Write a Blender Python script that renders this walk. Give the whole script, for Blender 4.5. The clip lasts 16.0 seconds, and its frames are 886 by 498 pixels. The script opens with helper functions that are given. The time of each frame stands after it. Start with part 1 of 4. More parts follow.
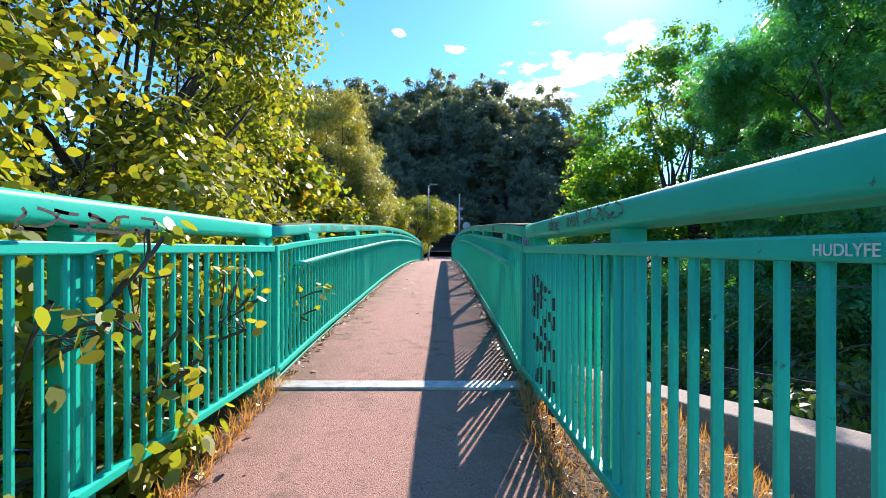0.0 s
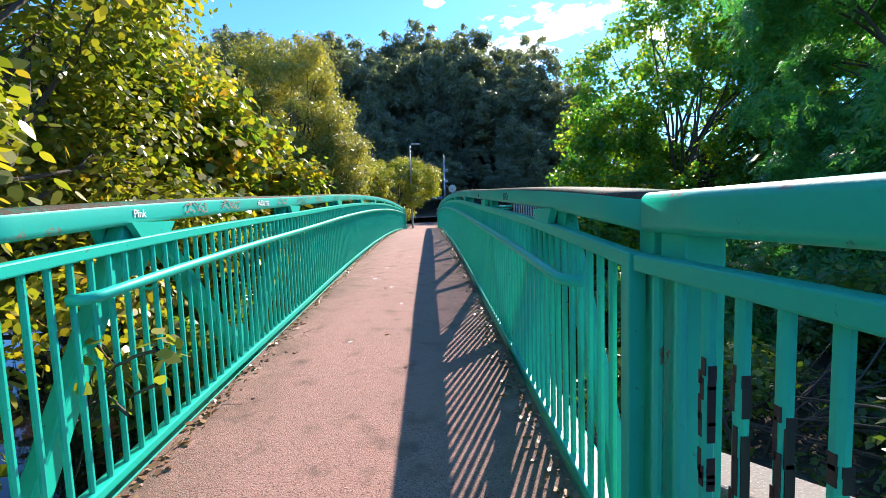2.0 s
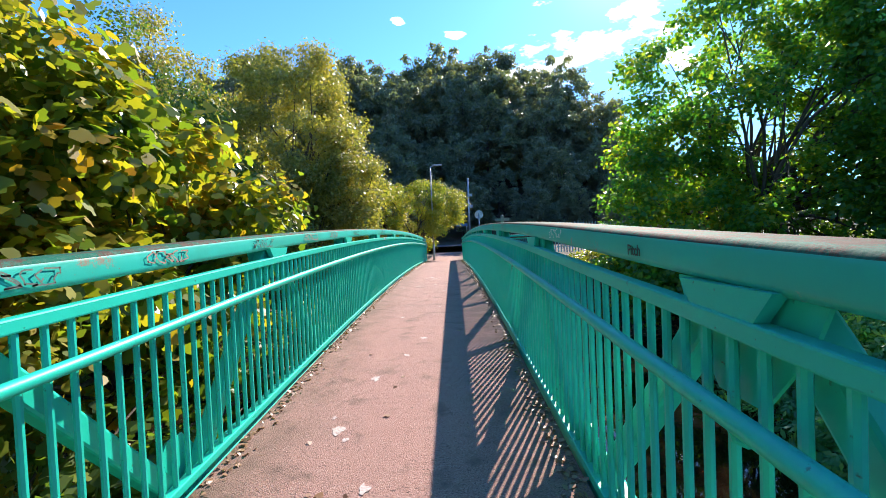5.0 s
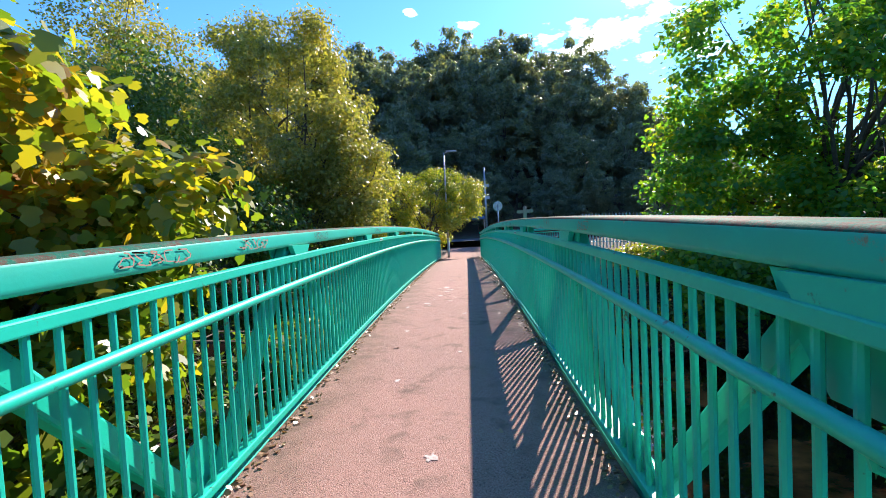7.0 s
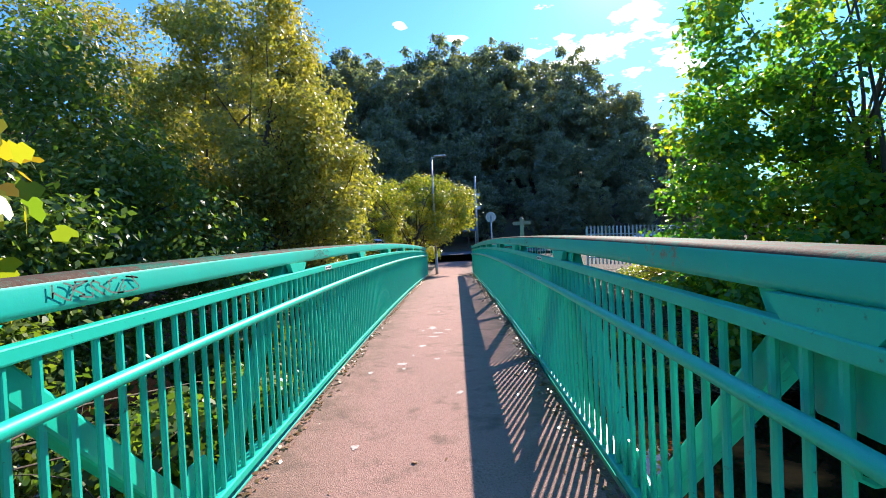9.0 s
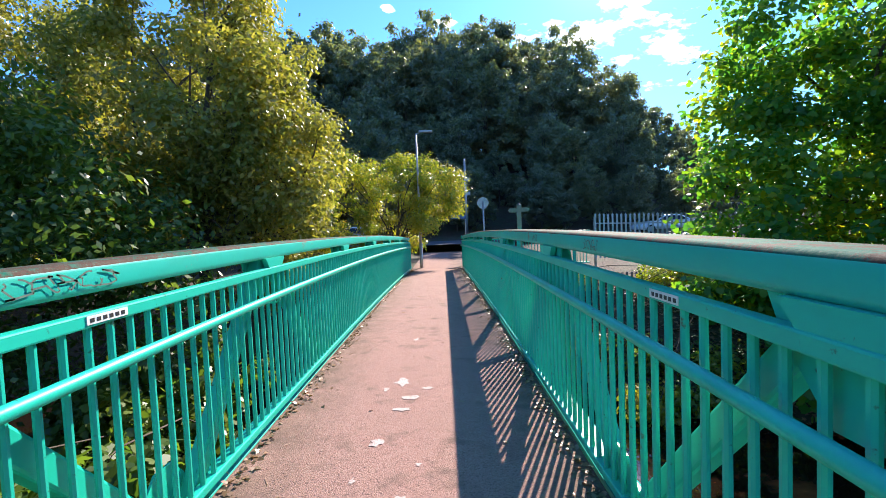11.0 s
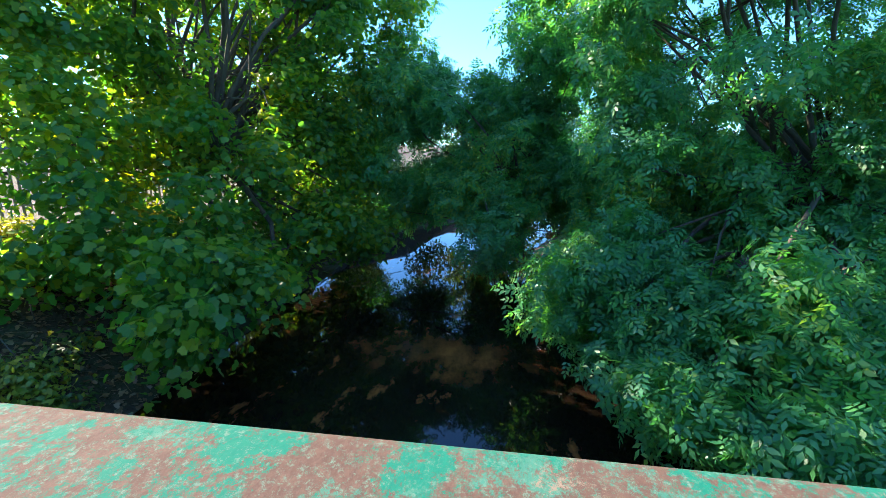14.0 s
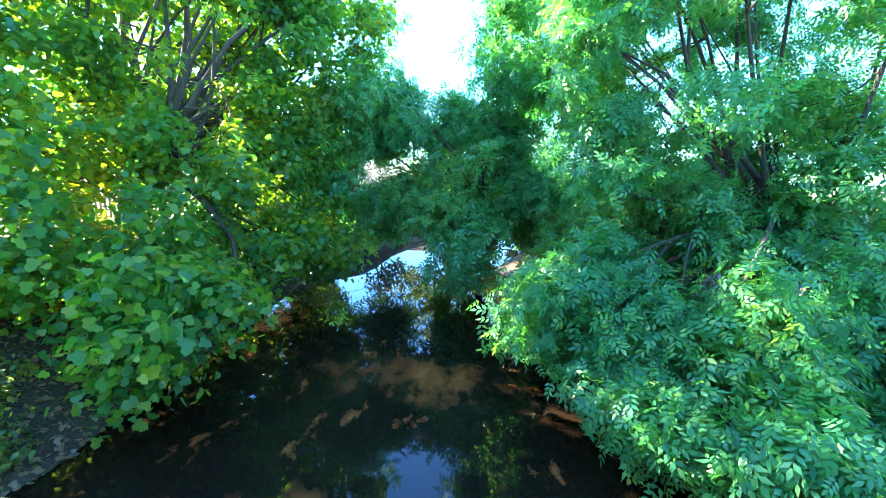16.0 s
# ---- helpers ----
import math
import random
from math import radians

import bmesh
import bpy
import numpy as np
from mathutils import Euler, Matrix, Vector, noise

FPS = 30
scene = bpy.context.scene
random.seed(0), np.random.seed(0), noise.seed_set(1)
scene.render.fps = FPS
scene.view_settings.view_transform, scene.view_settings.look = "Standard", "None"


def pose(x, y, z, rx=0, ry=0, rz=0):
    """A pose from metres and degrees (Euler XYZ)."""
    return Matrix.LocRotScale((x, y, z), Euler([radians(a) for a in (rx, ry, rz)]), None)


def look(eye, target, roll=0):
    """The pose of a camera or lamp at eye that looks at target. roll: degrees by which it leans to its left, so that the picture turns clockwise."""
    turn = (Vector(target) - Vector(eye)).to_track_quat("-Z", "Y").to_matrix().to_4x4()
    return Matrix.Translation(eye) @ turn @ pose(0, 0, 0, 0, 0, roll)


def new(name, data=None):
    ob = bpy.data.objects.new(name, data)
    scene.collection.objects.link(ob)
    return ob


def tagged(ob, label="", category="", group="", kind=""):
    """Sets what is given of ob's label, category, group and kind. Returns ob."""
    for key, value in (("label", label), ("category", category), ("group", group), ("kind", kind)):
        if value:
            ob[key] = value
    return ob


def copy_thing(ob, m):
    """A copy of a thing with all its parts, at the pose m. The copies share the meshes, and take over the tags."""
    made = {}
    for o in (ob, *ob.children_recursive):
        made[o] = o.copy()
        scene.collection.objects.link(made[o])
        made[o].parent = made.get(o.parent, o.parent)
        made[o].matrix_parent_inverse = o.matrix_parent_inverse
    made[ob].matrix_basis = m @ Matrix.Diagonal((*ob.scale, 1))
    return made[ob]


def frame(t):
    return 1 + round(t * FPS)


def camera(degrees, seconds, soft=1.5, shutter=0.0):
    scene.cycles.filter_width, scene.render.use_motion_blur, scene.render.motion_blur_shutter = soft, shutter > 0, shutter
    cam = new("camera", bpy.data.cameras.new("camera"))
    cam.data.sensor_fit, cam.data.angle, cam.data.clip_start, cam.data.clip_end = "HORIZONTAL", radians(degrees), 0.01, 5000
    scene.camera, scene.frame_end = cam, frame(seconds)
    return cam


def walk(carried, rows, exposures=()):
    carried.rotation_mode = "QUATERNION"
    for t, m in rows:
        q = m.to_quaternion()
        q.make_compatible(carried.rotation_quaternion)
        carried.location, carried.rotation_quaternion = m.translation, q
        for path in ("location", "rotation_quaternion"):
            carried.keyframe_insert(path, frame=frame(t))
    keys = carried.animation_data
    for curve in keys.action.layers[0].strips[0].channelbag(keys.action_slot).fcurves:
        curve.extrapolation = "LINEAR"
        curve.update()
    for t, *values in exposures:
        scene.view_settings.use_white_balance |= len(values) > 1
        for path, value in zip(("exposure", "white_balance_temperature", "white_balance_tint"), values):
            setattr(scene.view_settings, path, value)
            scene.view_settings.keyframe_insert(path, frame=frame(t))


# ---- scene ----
cam = camera(89.64, 16.0, soft=0.5)
PATH = [
    (0, (0.005, 0.101, 1.572), (0.009, 2.101, 1.567), 0.10),
    (0.5, (-0.035, 0.808, 1.599), (0.063, 2.802, 1.481), 0.70),
    (1, (-0.043, 1.483, 1.643), (0.052, 3.468, 1.416), -0.50),
    (1.5, (-0.031, 2.145, 1.703), (0.072, 4.131, 1.493), -1.47),
    (2, (0.069, 2.670, 1.746), (0.131, 4.661, 1.575), -1.91),
    (2.5, (0.050, 3.342, 1.790), (0.073, 5.336, 1.637), -1.59),
    (3, (0.086, 4.002, 1.834), (0.005, 5.999, 1.744), -1.57),
    (3.5, (0.017, 4.666, 1.855), (-0.099, 6.663, 1.809), -1.86),
    (4, (0.039, 5.297, 1.906), (0.026, 7.297, 1.866), -1.95),
    (4.2, (0.038, 5.571, 1.966), (0.059, 7.571, 1.928), -1.90),
    (6.3, (-0.019, 8.793, 2.070), (-0.188, 10.784, 1.982), -3.31),
    (6.5, (-0.041, 9.054, 2.108), (-0.203, 11.046, 2.030), -2.96),
    (7, (-0.083, 9.685, 2.133), (-0.185, 11.680, 2.048), -2.95),
    (7.5, (-0.060, 10.402, 2.147), (-0.121, 12.398, 2.036), -3.73),
    (8, (-0.122, 10.994, 2.166), (-0.183, 12.988, 2.020), -4.48),
    (8.5, (-0.096, 11.642, 2.190), (-0.146, 13.640, 2.126), -3.70),
    (8.7, (-0.122, 11.905, 2.243), (-0.168, 13.904, 2.209), -2.93),
    (10.8, (-0.171, 15.027, 2.290), (-0.227, 17.022, 2.163), -2.39),
    (11, (-0.114, 15.213, 2.331), (-0.111, 17.210, 2.232), -2.42),
    (11.5, (-0.090, 15.800, 2.368), (0.226, 17.774, 2.370), -3.00),
    (12, (-0.027, 16.455, 2.402), (0.471, 18.391, 2.468), -2.63),
    (12.5, (0.068, 16.902, 2.413), (1.020, 18.655, 2.548), -2.24),
    (12.6, (0.096, 16.995, 2.418), (1.073, 18.738, 2.517), -3.53),
    (13, (0.226, 17.313, 2.464), (1.690, 18.672, 2.572), -2.42),
    (13.5, (0.434, 17.527, 2.507), (2.236, 18.392, 2.427), -2.68),
    (13.7, (0.404, 17.693, 2.555), (2.307, 18.273, 2.351), -1.27),
    (14, (0.439, 18.019, 2.648), (2.374, 18.264, 2.205), 0.64),
    (14.5, (0.600, 18.277, 2.647), (2.455, 18.394, 1.910), 1.84),
    (15, (0.646, 18.418, 2.624), (2.396, 18.387, 1.657), 3.61),
    (15.5, (0.642, 18.465, 2.630), (2.432, 18.391, 1.741), 4.31),
    (16, (0.530, 18.511, 2.650), (2.496, 18.555, 2.288), 2.30),
]
walk(cam, [(t, look(eye, target, roll)) for t, eye, target, roll in PATH], [(0.0, 1.48, 6550, 17), (11.8, 1.5, 6550, 17), (12.6, 1.7, 6900, 18), (13.4, 1.95, 7400, 20), (14.0, 2.5, 6900, 13), (14.5, 3.2, 6500, 9), (15.0, 3.75, 6500, 9), (15.5, 3.8, 6500, 9), (16.0, 4.1, 6700, 12)])

# ---- light ----
SUN_AZ, SUN_EL = 22.5, 32.3     # degrees clockwise from +y, above the horizon
world = bpy.data.worlds.new("sky")
scene.world = world
world.use_nodes = True


def sky_nodes(nt):
    n, l = nt.nodes, nt.links
    sky = n.new("ShaderNodeTexSky")
    sky.sky_type, sky.sun_disc = "NISHITA", False
    sky.sun_elevation, sky.sun_rotation = radians(SUN_EL), radians(SUN_AZ)
    sky.air_density, sky.dust_density, sky.ozone_density = 1.0, 0.15, 3.0
    tint = n.new("ShaderNodeMixRGB")
    tint.blend_type = "MULTIPLY"
    tint.inputs[0].default_value = 1.0
    tint.inputs[2].default_value = (0.27, 0.56, 0.86, 1)
    l.new(sky.outputs[0], tint.inputs[1])
    # fair-weather clouds: each a ragged patch about a direction
    tc = n.new("ShaderNodeTexCoord")
    nz = n.new("ShaderNodeTexNoise")
    nz.inputs["Scale"].default_value, nz.inputs["Detail"].default_value, nz.inputs["Roughness"].default_value = 9.0, 9, 0.62
    mp = n.new("ShaderNodeMapping")
    mp.inputs["Scale"].default_value = (1, 1, 2.6)
    l.new(tc.outputs["Generated"], mp.inputs[0])
    l.new(mp.outputs[0], nz.inputs["Vector"])
    rag = n.new("ShaderNodeMath")
    rag.operation = "MULTIPLY_ADD"
    rag.inputs[1].default_value, rag.inputs[2].default_value = 3.8, -1.4
    l.new(nz.outputs[0], rag.inputs[0])
    last = tint.outputs[0]
    for az, el, wide, tall in CLOUDS:
        rot = n.new("ShaderNodeVectorRotate")
        rot.rotation_type = "Z_AXIS"
        rot.inputs["Angle"].default_value = radians(az)
        l.new(tc.outputs["Generated"], rot.inputs["Vector"])
        sub = n.new("ShaderNodeVectorMath")
        sub.operation = "SUBTRACT"
        sub.inputs[1].default_value = (0, math.cos(radians(el)), math.sin(radians(el)))
        l.new(rot.outputs[0], sub.inputs[0])
        mul = n.new("ShaderNodeVectorMath")
        mul.operation = "MULTIPLY"
        mul.inputs[1].default_value = (1 / radians(wide), 1.2, 1 / radians(tall))
        l.new(sub.outputs[0], mul.inputs[0])
        ln = n.new("ShaderNodeVectorMath")
        ln.operation = "LENGTH"
        l.new(mul.outputs[0], ln.inputs[0])
        mr = n.new("ShaderNodeMapRange")
        mr.inputs["From Min"].default_value, mr.inputs["From Max"].default_value = 0.0, 1.3
        mr.inputs["To Min"].default_value, mr.inputs["To Max"].default_value = 0.42, -1.1
        l.new(ln.outputs["Value"], mr.inputs["Value"])
        ad = n.new("ShaderNodeMath")
        l.new(mr.outputs[0], ad.inputs[0])
        l.new(rag.outputs[0], ad.inputs[1])
        rp = n.new("ShaderNodeMapRange")
        rp.inputs["From Min"].default_value, rp.inputs["From Max"].default_value = 0.5, 0.85
        l.new(ad.outputs[0], rp.inputs["Value"])
        mx = n.new("ShaderNodeMixRGB")
        mx.inputs[2].default_value = (7.5, 7.8, 8.2, 1)
        l.new(rp.outputs[0], mx.inputs[0])
        l.new(last, mx.inputs[1])
        last = mx.outputs[0]
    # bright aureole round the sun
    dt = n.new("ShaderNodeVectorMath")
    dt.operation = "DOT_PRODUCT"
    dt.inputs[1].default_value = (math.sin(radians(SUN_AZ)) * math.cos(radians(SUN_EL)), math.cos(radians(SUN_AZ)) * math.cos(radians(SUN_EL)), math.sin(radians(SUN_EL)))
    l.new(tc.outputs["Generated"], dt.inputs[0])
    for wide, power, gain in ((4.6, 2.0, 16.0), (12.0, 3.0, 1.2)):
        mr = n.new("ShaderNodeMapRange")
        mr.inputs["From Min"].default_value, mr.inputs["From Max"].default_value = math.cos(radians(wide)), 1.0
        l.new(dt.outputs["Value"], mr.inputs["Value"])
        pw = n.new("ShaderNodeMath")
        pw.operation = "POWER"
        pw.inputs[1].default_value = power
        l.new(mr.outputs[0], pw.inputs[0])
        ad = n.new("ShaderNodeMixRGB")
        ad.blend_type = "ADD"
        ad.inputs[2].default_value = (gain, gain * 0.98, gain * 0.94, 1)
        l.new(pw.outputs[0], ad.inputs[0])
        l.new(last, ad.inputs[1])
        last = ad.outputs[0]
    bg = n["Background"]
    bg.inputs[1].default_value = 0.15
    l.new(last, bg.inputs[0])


CLOUDS = [(14, 20.5, 19, 5.6), (22, 24, 8, 2.2), (27, 18, 9, 4.8), (1.5, 24, 3.2, 1.0), (-5.5, 25.5, 1.6, 0.8), (-9, 31, 3.0, 1.8), (4, 33, 9, 0.7), (95, 24, 16, 4), (-120, 30, 20, 6), (170, 26, 20, 7), (-60, 40, 14, 3)]
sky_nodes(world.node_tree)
sun = new("sun", bpy.data.lights.new("sun", "SUN"))
sun.data.energy, sun.data.angle, sun.data.color = 4.4, radians(0.55), (1.0, 0.92, 0.80)
sd = Vector((math.sin(radians(SUN_AZ)) * math.cos(radians(SUN_EL)), math.cos(radians(SUN_AZ)) * math.cos(radians(SUN_EL)), math.sin(radians(SUN_EL))))
sun.matrix_world = look(sd * 50, (0, 0, 0))


# ---- materials ----
class Mat:
    """A principled material with a few node shorthands."""

    def __init__(self, name, color=(0.5, 0.5, 0.5), rough=0.6, metal=0.0, spec=0.5):
        self.m = bpy.data.materials.new(name)
        self.m.use_nodes = True
        self.nt = self.m.node_tree
        self.b = self.nt.nodes["Principled BSDF"]
        self.b.inputs["Base Color"].default_value = (*color, 1)
        self.b.inputs["Roughness"].default_value = rough
        self.b.inputs["Metallic"].default_value = metal
        self.b.inputs["Specular IOR Level"].default_value = spec
        self.col = None
        self.tc = None
        self.first = color

    def node(self, kind, **inputs):
        n = self.nt.nodes.new(kind)
        for k, v in inputs.items():
            n.inputs[k].default_value = v
        return n

    def link(self, a, b):
        self.nt.links.new(a, b)

    def noise(self, scale, detail=4, rough=0.6, stretch=None):
        if not self.tc:
            self.tc = self.nt.nodes.new("ShaderNodeNewGeometry")
        n = self.node("ShaderNodeTexNoise", Scale=scale, Detail=detail, Roughness=rough)
        src = self.tc.outputs["Position"]
        if stretch:
            mp = self.node("ShaderNodeMapping", Scale=stretch)
            self.link(src, mp.inputs[0])
            src = mp.outputs[0]
        self.link(src, n.inputs["Vector"])
        return n.outputs[0]

    def ramp(self, fac, lo, hi, flip=False):
        r = self.nt.nodes.new("ShaderNodeMapRange")
        r.inputs["From Min"].default_value, r.inputs["From Max"].default_value = lo, hi
        if flip:
            r.inputs["To Min"].default_value, r.inputs["To Max"].default_value = 1, 0
        self.link(fac, r.inputs["Value"])
        return r.outputs[0]

    def blend(self, fac, color):
        """Lays color over what is there by fac."""
        mx = self.nt.nodes.new("ShaderNodeMixRGB")
        if self.col:
            self.link(self.col, mx.inputs[1])
        else:
            mx.inputs[1].default_value = (*self.first, 1)
        mx.inputs[2].default_value = (*color, 1)
        if isinstance(fac, float):
            mx.inputs[0].default_value = fac
        else:
            self.link(fac, mx.inputs[0])
        self.col = mx.outputs[0]
        self.link(self.col, self.b.inputs["Base Color"])
        return self

    def stain(self, scale, lo, hi, color, detail=4, stretch=None, rough=0.6):
        return self.blend(self.ramp(self.noise(scale, detail, rough, stretch), lo, hi), color)

    def bump(self, scale, strength, dist=0.01, detail=3):
        bp = self.node("ShaderNodeBump", Strength=strength, Distance=dist)
        self.link(self.noise(scale, detail), bp.inputs["Height"])
        self.link(bp.outputs[0], self.b.inputs["Normal"])
        return self


PAINT = Mat("green_paint", (0.0, 0.475, 0.34), 0.42, spec=0.25).stain(2.3, 0.4, 0.75, (0.0, 0.53, 0.385)).stain(28, 0.66, 0.74, (0.03, 0.16, 0.11)).stain(9, 0.7, 0.76, (0.12, 0.11, 0.07)).bump(60, 0.12, 0.004).m
WORN = Mat("worn_green_paint", (0.0, 0.46, 0.36), 0.45, spec=0.3).stain(1.1, 0.45, 0.62, (0.012, 0.4, 0.3), 10, rough=0.6).stain(1.9, 0.6, 0.64, (0.26, 0.19, 0.13), 12, rough=0.75).stain(14, 0.68, 0.74, (0.35, 0.3, 0.22), 6).bump(45, 0.15, 0.004).m
TOPWORN = Mat("weathered_top_paint", (0.08, 0.048, 0.036), 0.8, spec=0.08).stain(25, 0.45, 0.7, (0.115, 0.075, 0.054), 10, rough=0.85).stain(2.2, 0.505, 0.53, (0.006, 0.115, 0.075), 15, rough=0.85).stain(9, 0.53, 0.56, (0.035, 0.13, 0.09), 15, rough=0.88).stain(70, 0.53, 0.62, (0.09, 0.15, 0.11), 8, rough=0.88).stain(7, 0.6, 0.63, (0.17, 0.125, 0.09), 14, rough=0.88).bump(60, 0.45, 0.004, 6).m
STEEL = Mat("galvanised_steel", (0.42, 0.43, 0.43), 0.45, 0.6).stain(6, 0.4, 0.7, (0.3, 0.31, 0.31)).bump(30, 0.15).m
STRIPM = Mat("worn_aluminium", (0.45, 0.45, 0.44), 0.5, 0.35).stain(12, 0.45, 0.7, (0.3, 0.28, 0.25), 6).bump(40, 0.2).m
def tarmac():
    """Red tarmac: coarse chips, worn middle, silt and dirt gathered towards both edges."""
    m = Mat("red_tarmac", (0.335, 0.172, 0.135), 0.92, spec=0.25)
    m.stain(0.7, 0.4, 0.7, (0.285, 0.155, 0.122), 5)
    m.stain(150, 0.5, 0.6, (0.43, 0.28, 0.225), 2)
    m.stain(95, 0.57, 0.66, (0.085, 0.052, 0.045), 2)
    m.stain(4, 0.55, 0.72, (0.165, 0.105, 0.08), 6)
    sep = m.node("ShaderNodeSeparateXYZ")
    m.link(m.tc.outputs["Position"], sep.inputs[0])
    off = m.node("ShaderNodeMath")
    off.operation, off.inputs[1].default_value = "ADD", 0.42
    m.link(sep.outputs[0], off.inputs[0])
    ab = m.node("ShaderNodeMath")
    ab.operation = "ABSOLUTE"
    m.link(off.outputs[0], ab.inputs[0])
    mul = m.node("ShaderNodeMath")
    mul.operation = "MULTIPLY"
    m.link(m.ramp(ab.outputs[0], 0.45, 1.08), mul.inputs[0])
    m.link(m.ramp(m.noise(2.6, 8, 0.7), 0.32, 0.62), mul.inputs[1])
    m.blend(mul.outputs[0], (0.125, 0.085, 0.058))
    m.bump(140, 0.85, 0.007, 2)
    return m.m


TARMAC = tarmac()
MARK = Mat("pale_paint_splash", (0.5, 0.42, 0.37), 0.8).stain(70, 0.45, 0.6, (0.32, 0.22, 0.19)).m
ROADM = Mat("asphalt", (0.055, 0.055, 0.06), 0.85).stain(1.2, 0.4, 0.7, (0.075, 0.072, 0.075)).stain(90, 0.5, 0.7, (0.11, 0.11, 0.11)).bump(120, 0.5, 0.006).m
CONC = Mat("weathered_concrete", (0.25, 0.205, 0.165), 0.9).stain(2, 0.45, 0.65, (0.24, 0.22, 0.18), 6).stain(60, 0.55, 0.7, (0.45, 0.42, 0.36)).bump(50, 0.5, 0.01).m
SOIL = Mat("dark_soil", (0.055, 0.03, 0.016), 0.95).stain(0.6, 0.45, 0.65, (0.045, 0.06, 0.02), 6).stain(7, 0.5, 0.65, (0.09, 0.06, 0.035), 5).stain(35, 0.55, 0.7, (0.028, 0.045, 0.012)).bump(14, 0.9, 0.06).m
STONE = Mat("river_stone", (0.28, 0.2, 0.15), 0.8).stain(8, 0.45, 0.65, (0.16, 0.12, 0.09)).bump(30, 0.5, 0.01).m
BARK = Mat("bark", (0.075, 0.055, 0.04), 0.95).stain(3, 0.4, 0.7, (0.11, 0.09, 0.065), 6, (4, 4, 0.6)).bump(22, 0.8, 0.02).m
WOODGREY = Mat("weathered_oak", (0.3, 0.25, 0.19), 0.85).stain(8, 0.4, 0.7, (0.2, 0.165, 0.125), 6, (6, 6, 0.5)).bump(30, 0.4).m
BLACKINK = Mat("black_marker", (0.015, 0.016, 0.02), 0.5).m
FADEDINK = Mat("faded_marker", (0.08, 0.13, 0.11), 0.6).stain(25, 0.45, 0.65, (0.12, 0.2, 0.15)).m
WHITEINK = Mat("white_paint", (0.75, 0.75, 0.72), 0.6).stain(30, 0.5, 0.7, (0.55, 0.6, 0.57)).m
PINKINK = Mat("faded_red_paint", (0.42, 0.2, 0.16), 0.6).stain(20, 0.45, 0.7, (0.25, 0.22, 0.17)).m
CARPAINT = Mat("white_car_paint", (0.7, 0.72, 0.75), 0.2, 0.0).m
CARGLASS = Mat("dark_car_glass", (0.02, 0.025, 0.03), 0.06).m
RUBBER = Mat("black_rubber", (0.02, 0.02, 0.02), 0.8).m
REDLENS = Mat("red_lamp_lens", (0.4, 0.02, 0.02), 0.25).m
SIGNBLUE = Mat("sign_blue", (0.03, 0.12, 0.3), 0.4).m


def water_mat():
    m = Mat("river_water", (0.012, 0.007, 0.004), 0.03)
    # silt seen through the brown water, with sunlight painted into its colour
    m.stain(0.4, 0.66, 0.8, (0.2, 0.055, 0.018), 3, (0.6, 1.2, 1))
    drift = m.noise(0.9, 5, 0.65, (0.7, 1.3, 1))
    for x, y, rx, ry in SUNLIT_SILT:
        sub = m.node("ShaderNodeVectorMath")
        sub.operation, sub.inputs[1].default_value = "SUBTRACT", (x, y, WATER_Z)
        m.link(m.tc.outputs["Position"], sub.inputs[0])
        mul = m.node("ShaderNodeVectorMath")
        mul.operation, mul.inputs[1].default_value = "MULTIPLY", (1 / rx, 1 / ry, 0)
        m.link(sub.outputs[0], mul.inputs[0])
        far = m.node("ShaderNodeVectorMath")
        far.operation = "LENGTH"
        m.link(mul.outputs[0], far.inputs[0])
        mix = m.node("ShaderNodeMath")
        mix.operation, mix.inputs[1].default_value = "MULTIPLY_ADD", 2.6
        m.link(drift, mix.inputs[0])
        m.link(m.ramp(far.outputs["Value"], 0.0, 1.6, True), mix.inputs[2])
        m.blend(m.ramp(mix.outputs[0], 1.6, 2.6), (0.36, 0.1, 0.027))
    m.b.inputs["IOR"].default_value = 1.333
    bp = m.node("ShaderNodeBump", Strength=0.06, Distance=0.02)
    m.link(m.noise(2.2, 2, stretch=(0.6, 1.4, 1)), bp.inputs["Height"])
    m.link(bp.outputs[0], m.b.inputs["Normal"])
    return m.m


WATER_Z = -2.3
SUNLIT_SILT = [(10.5, 19.2, 0.9, 2.2), (9.9, 18.6, 0.7, 0.9), (5.6, 21.4, 0.6, 1.5), (5.9, 20.4, 0.7, 0.6), (5.7, 17.7, 0.55, 1.2), (5.2, 16.8, 0.5, 0.8)]     # silt patches whose sunlight is painted into the water colour
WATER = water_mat()


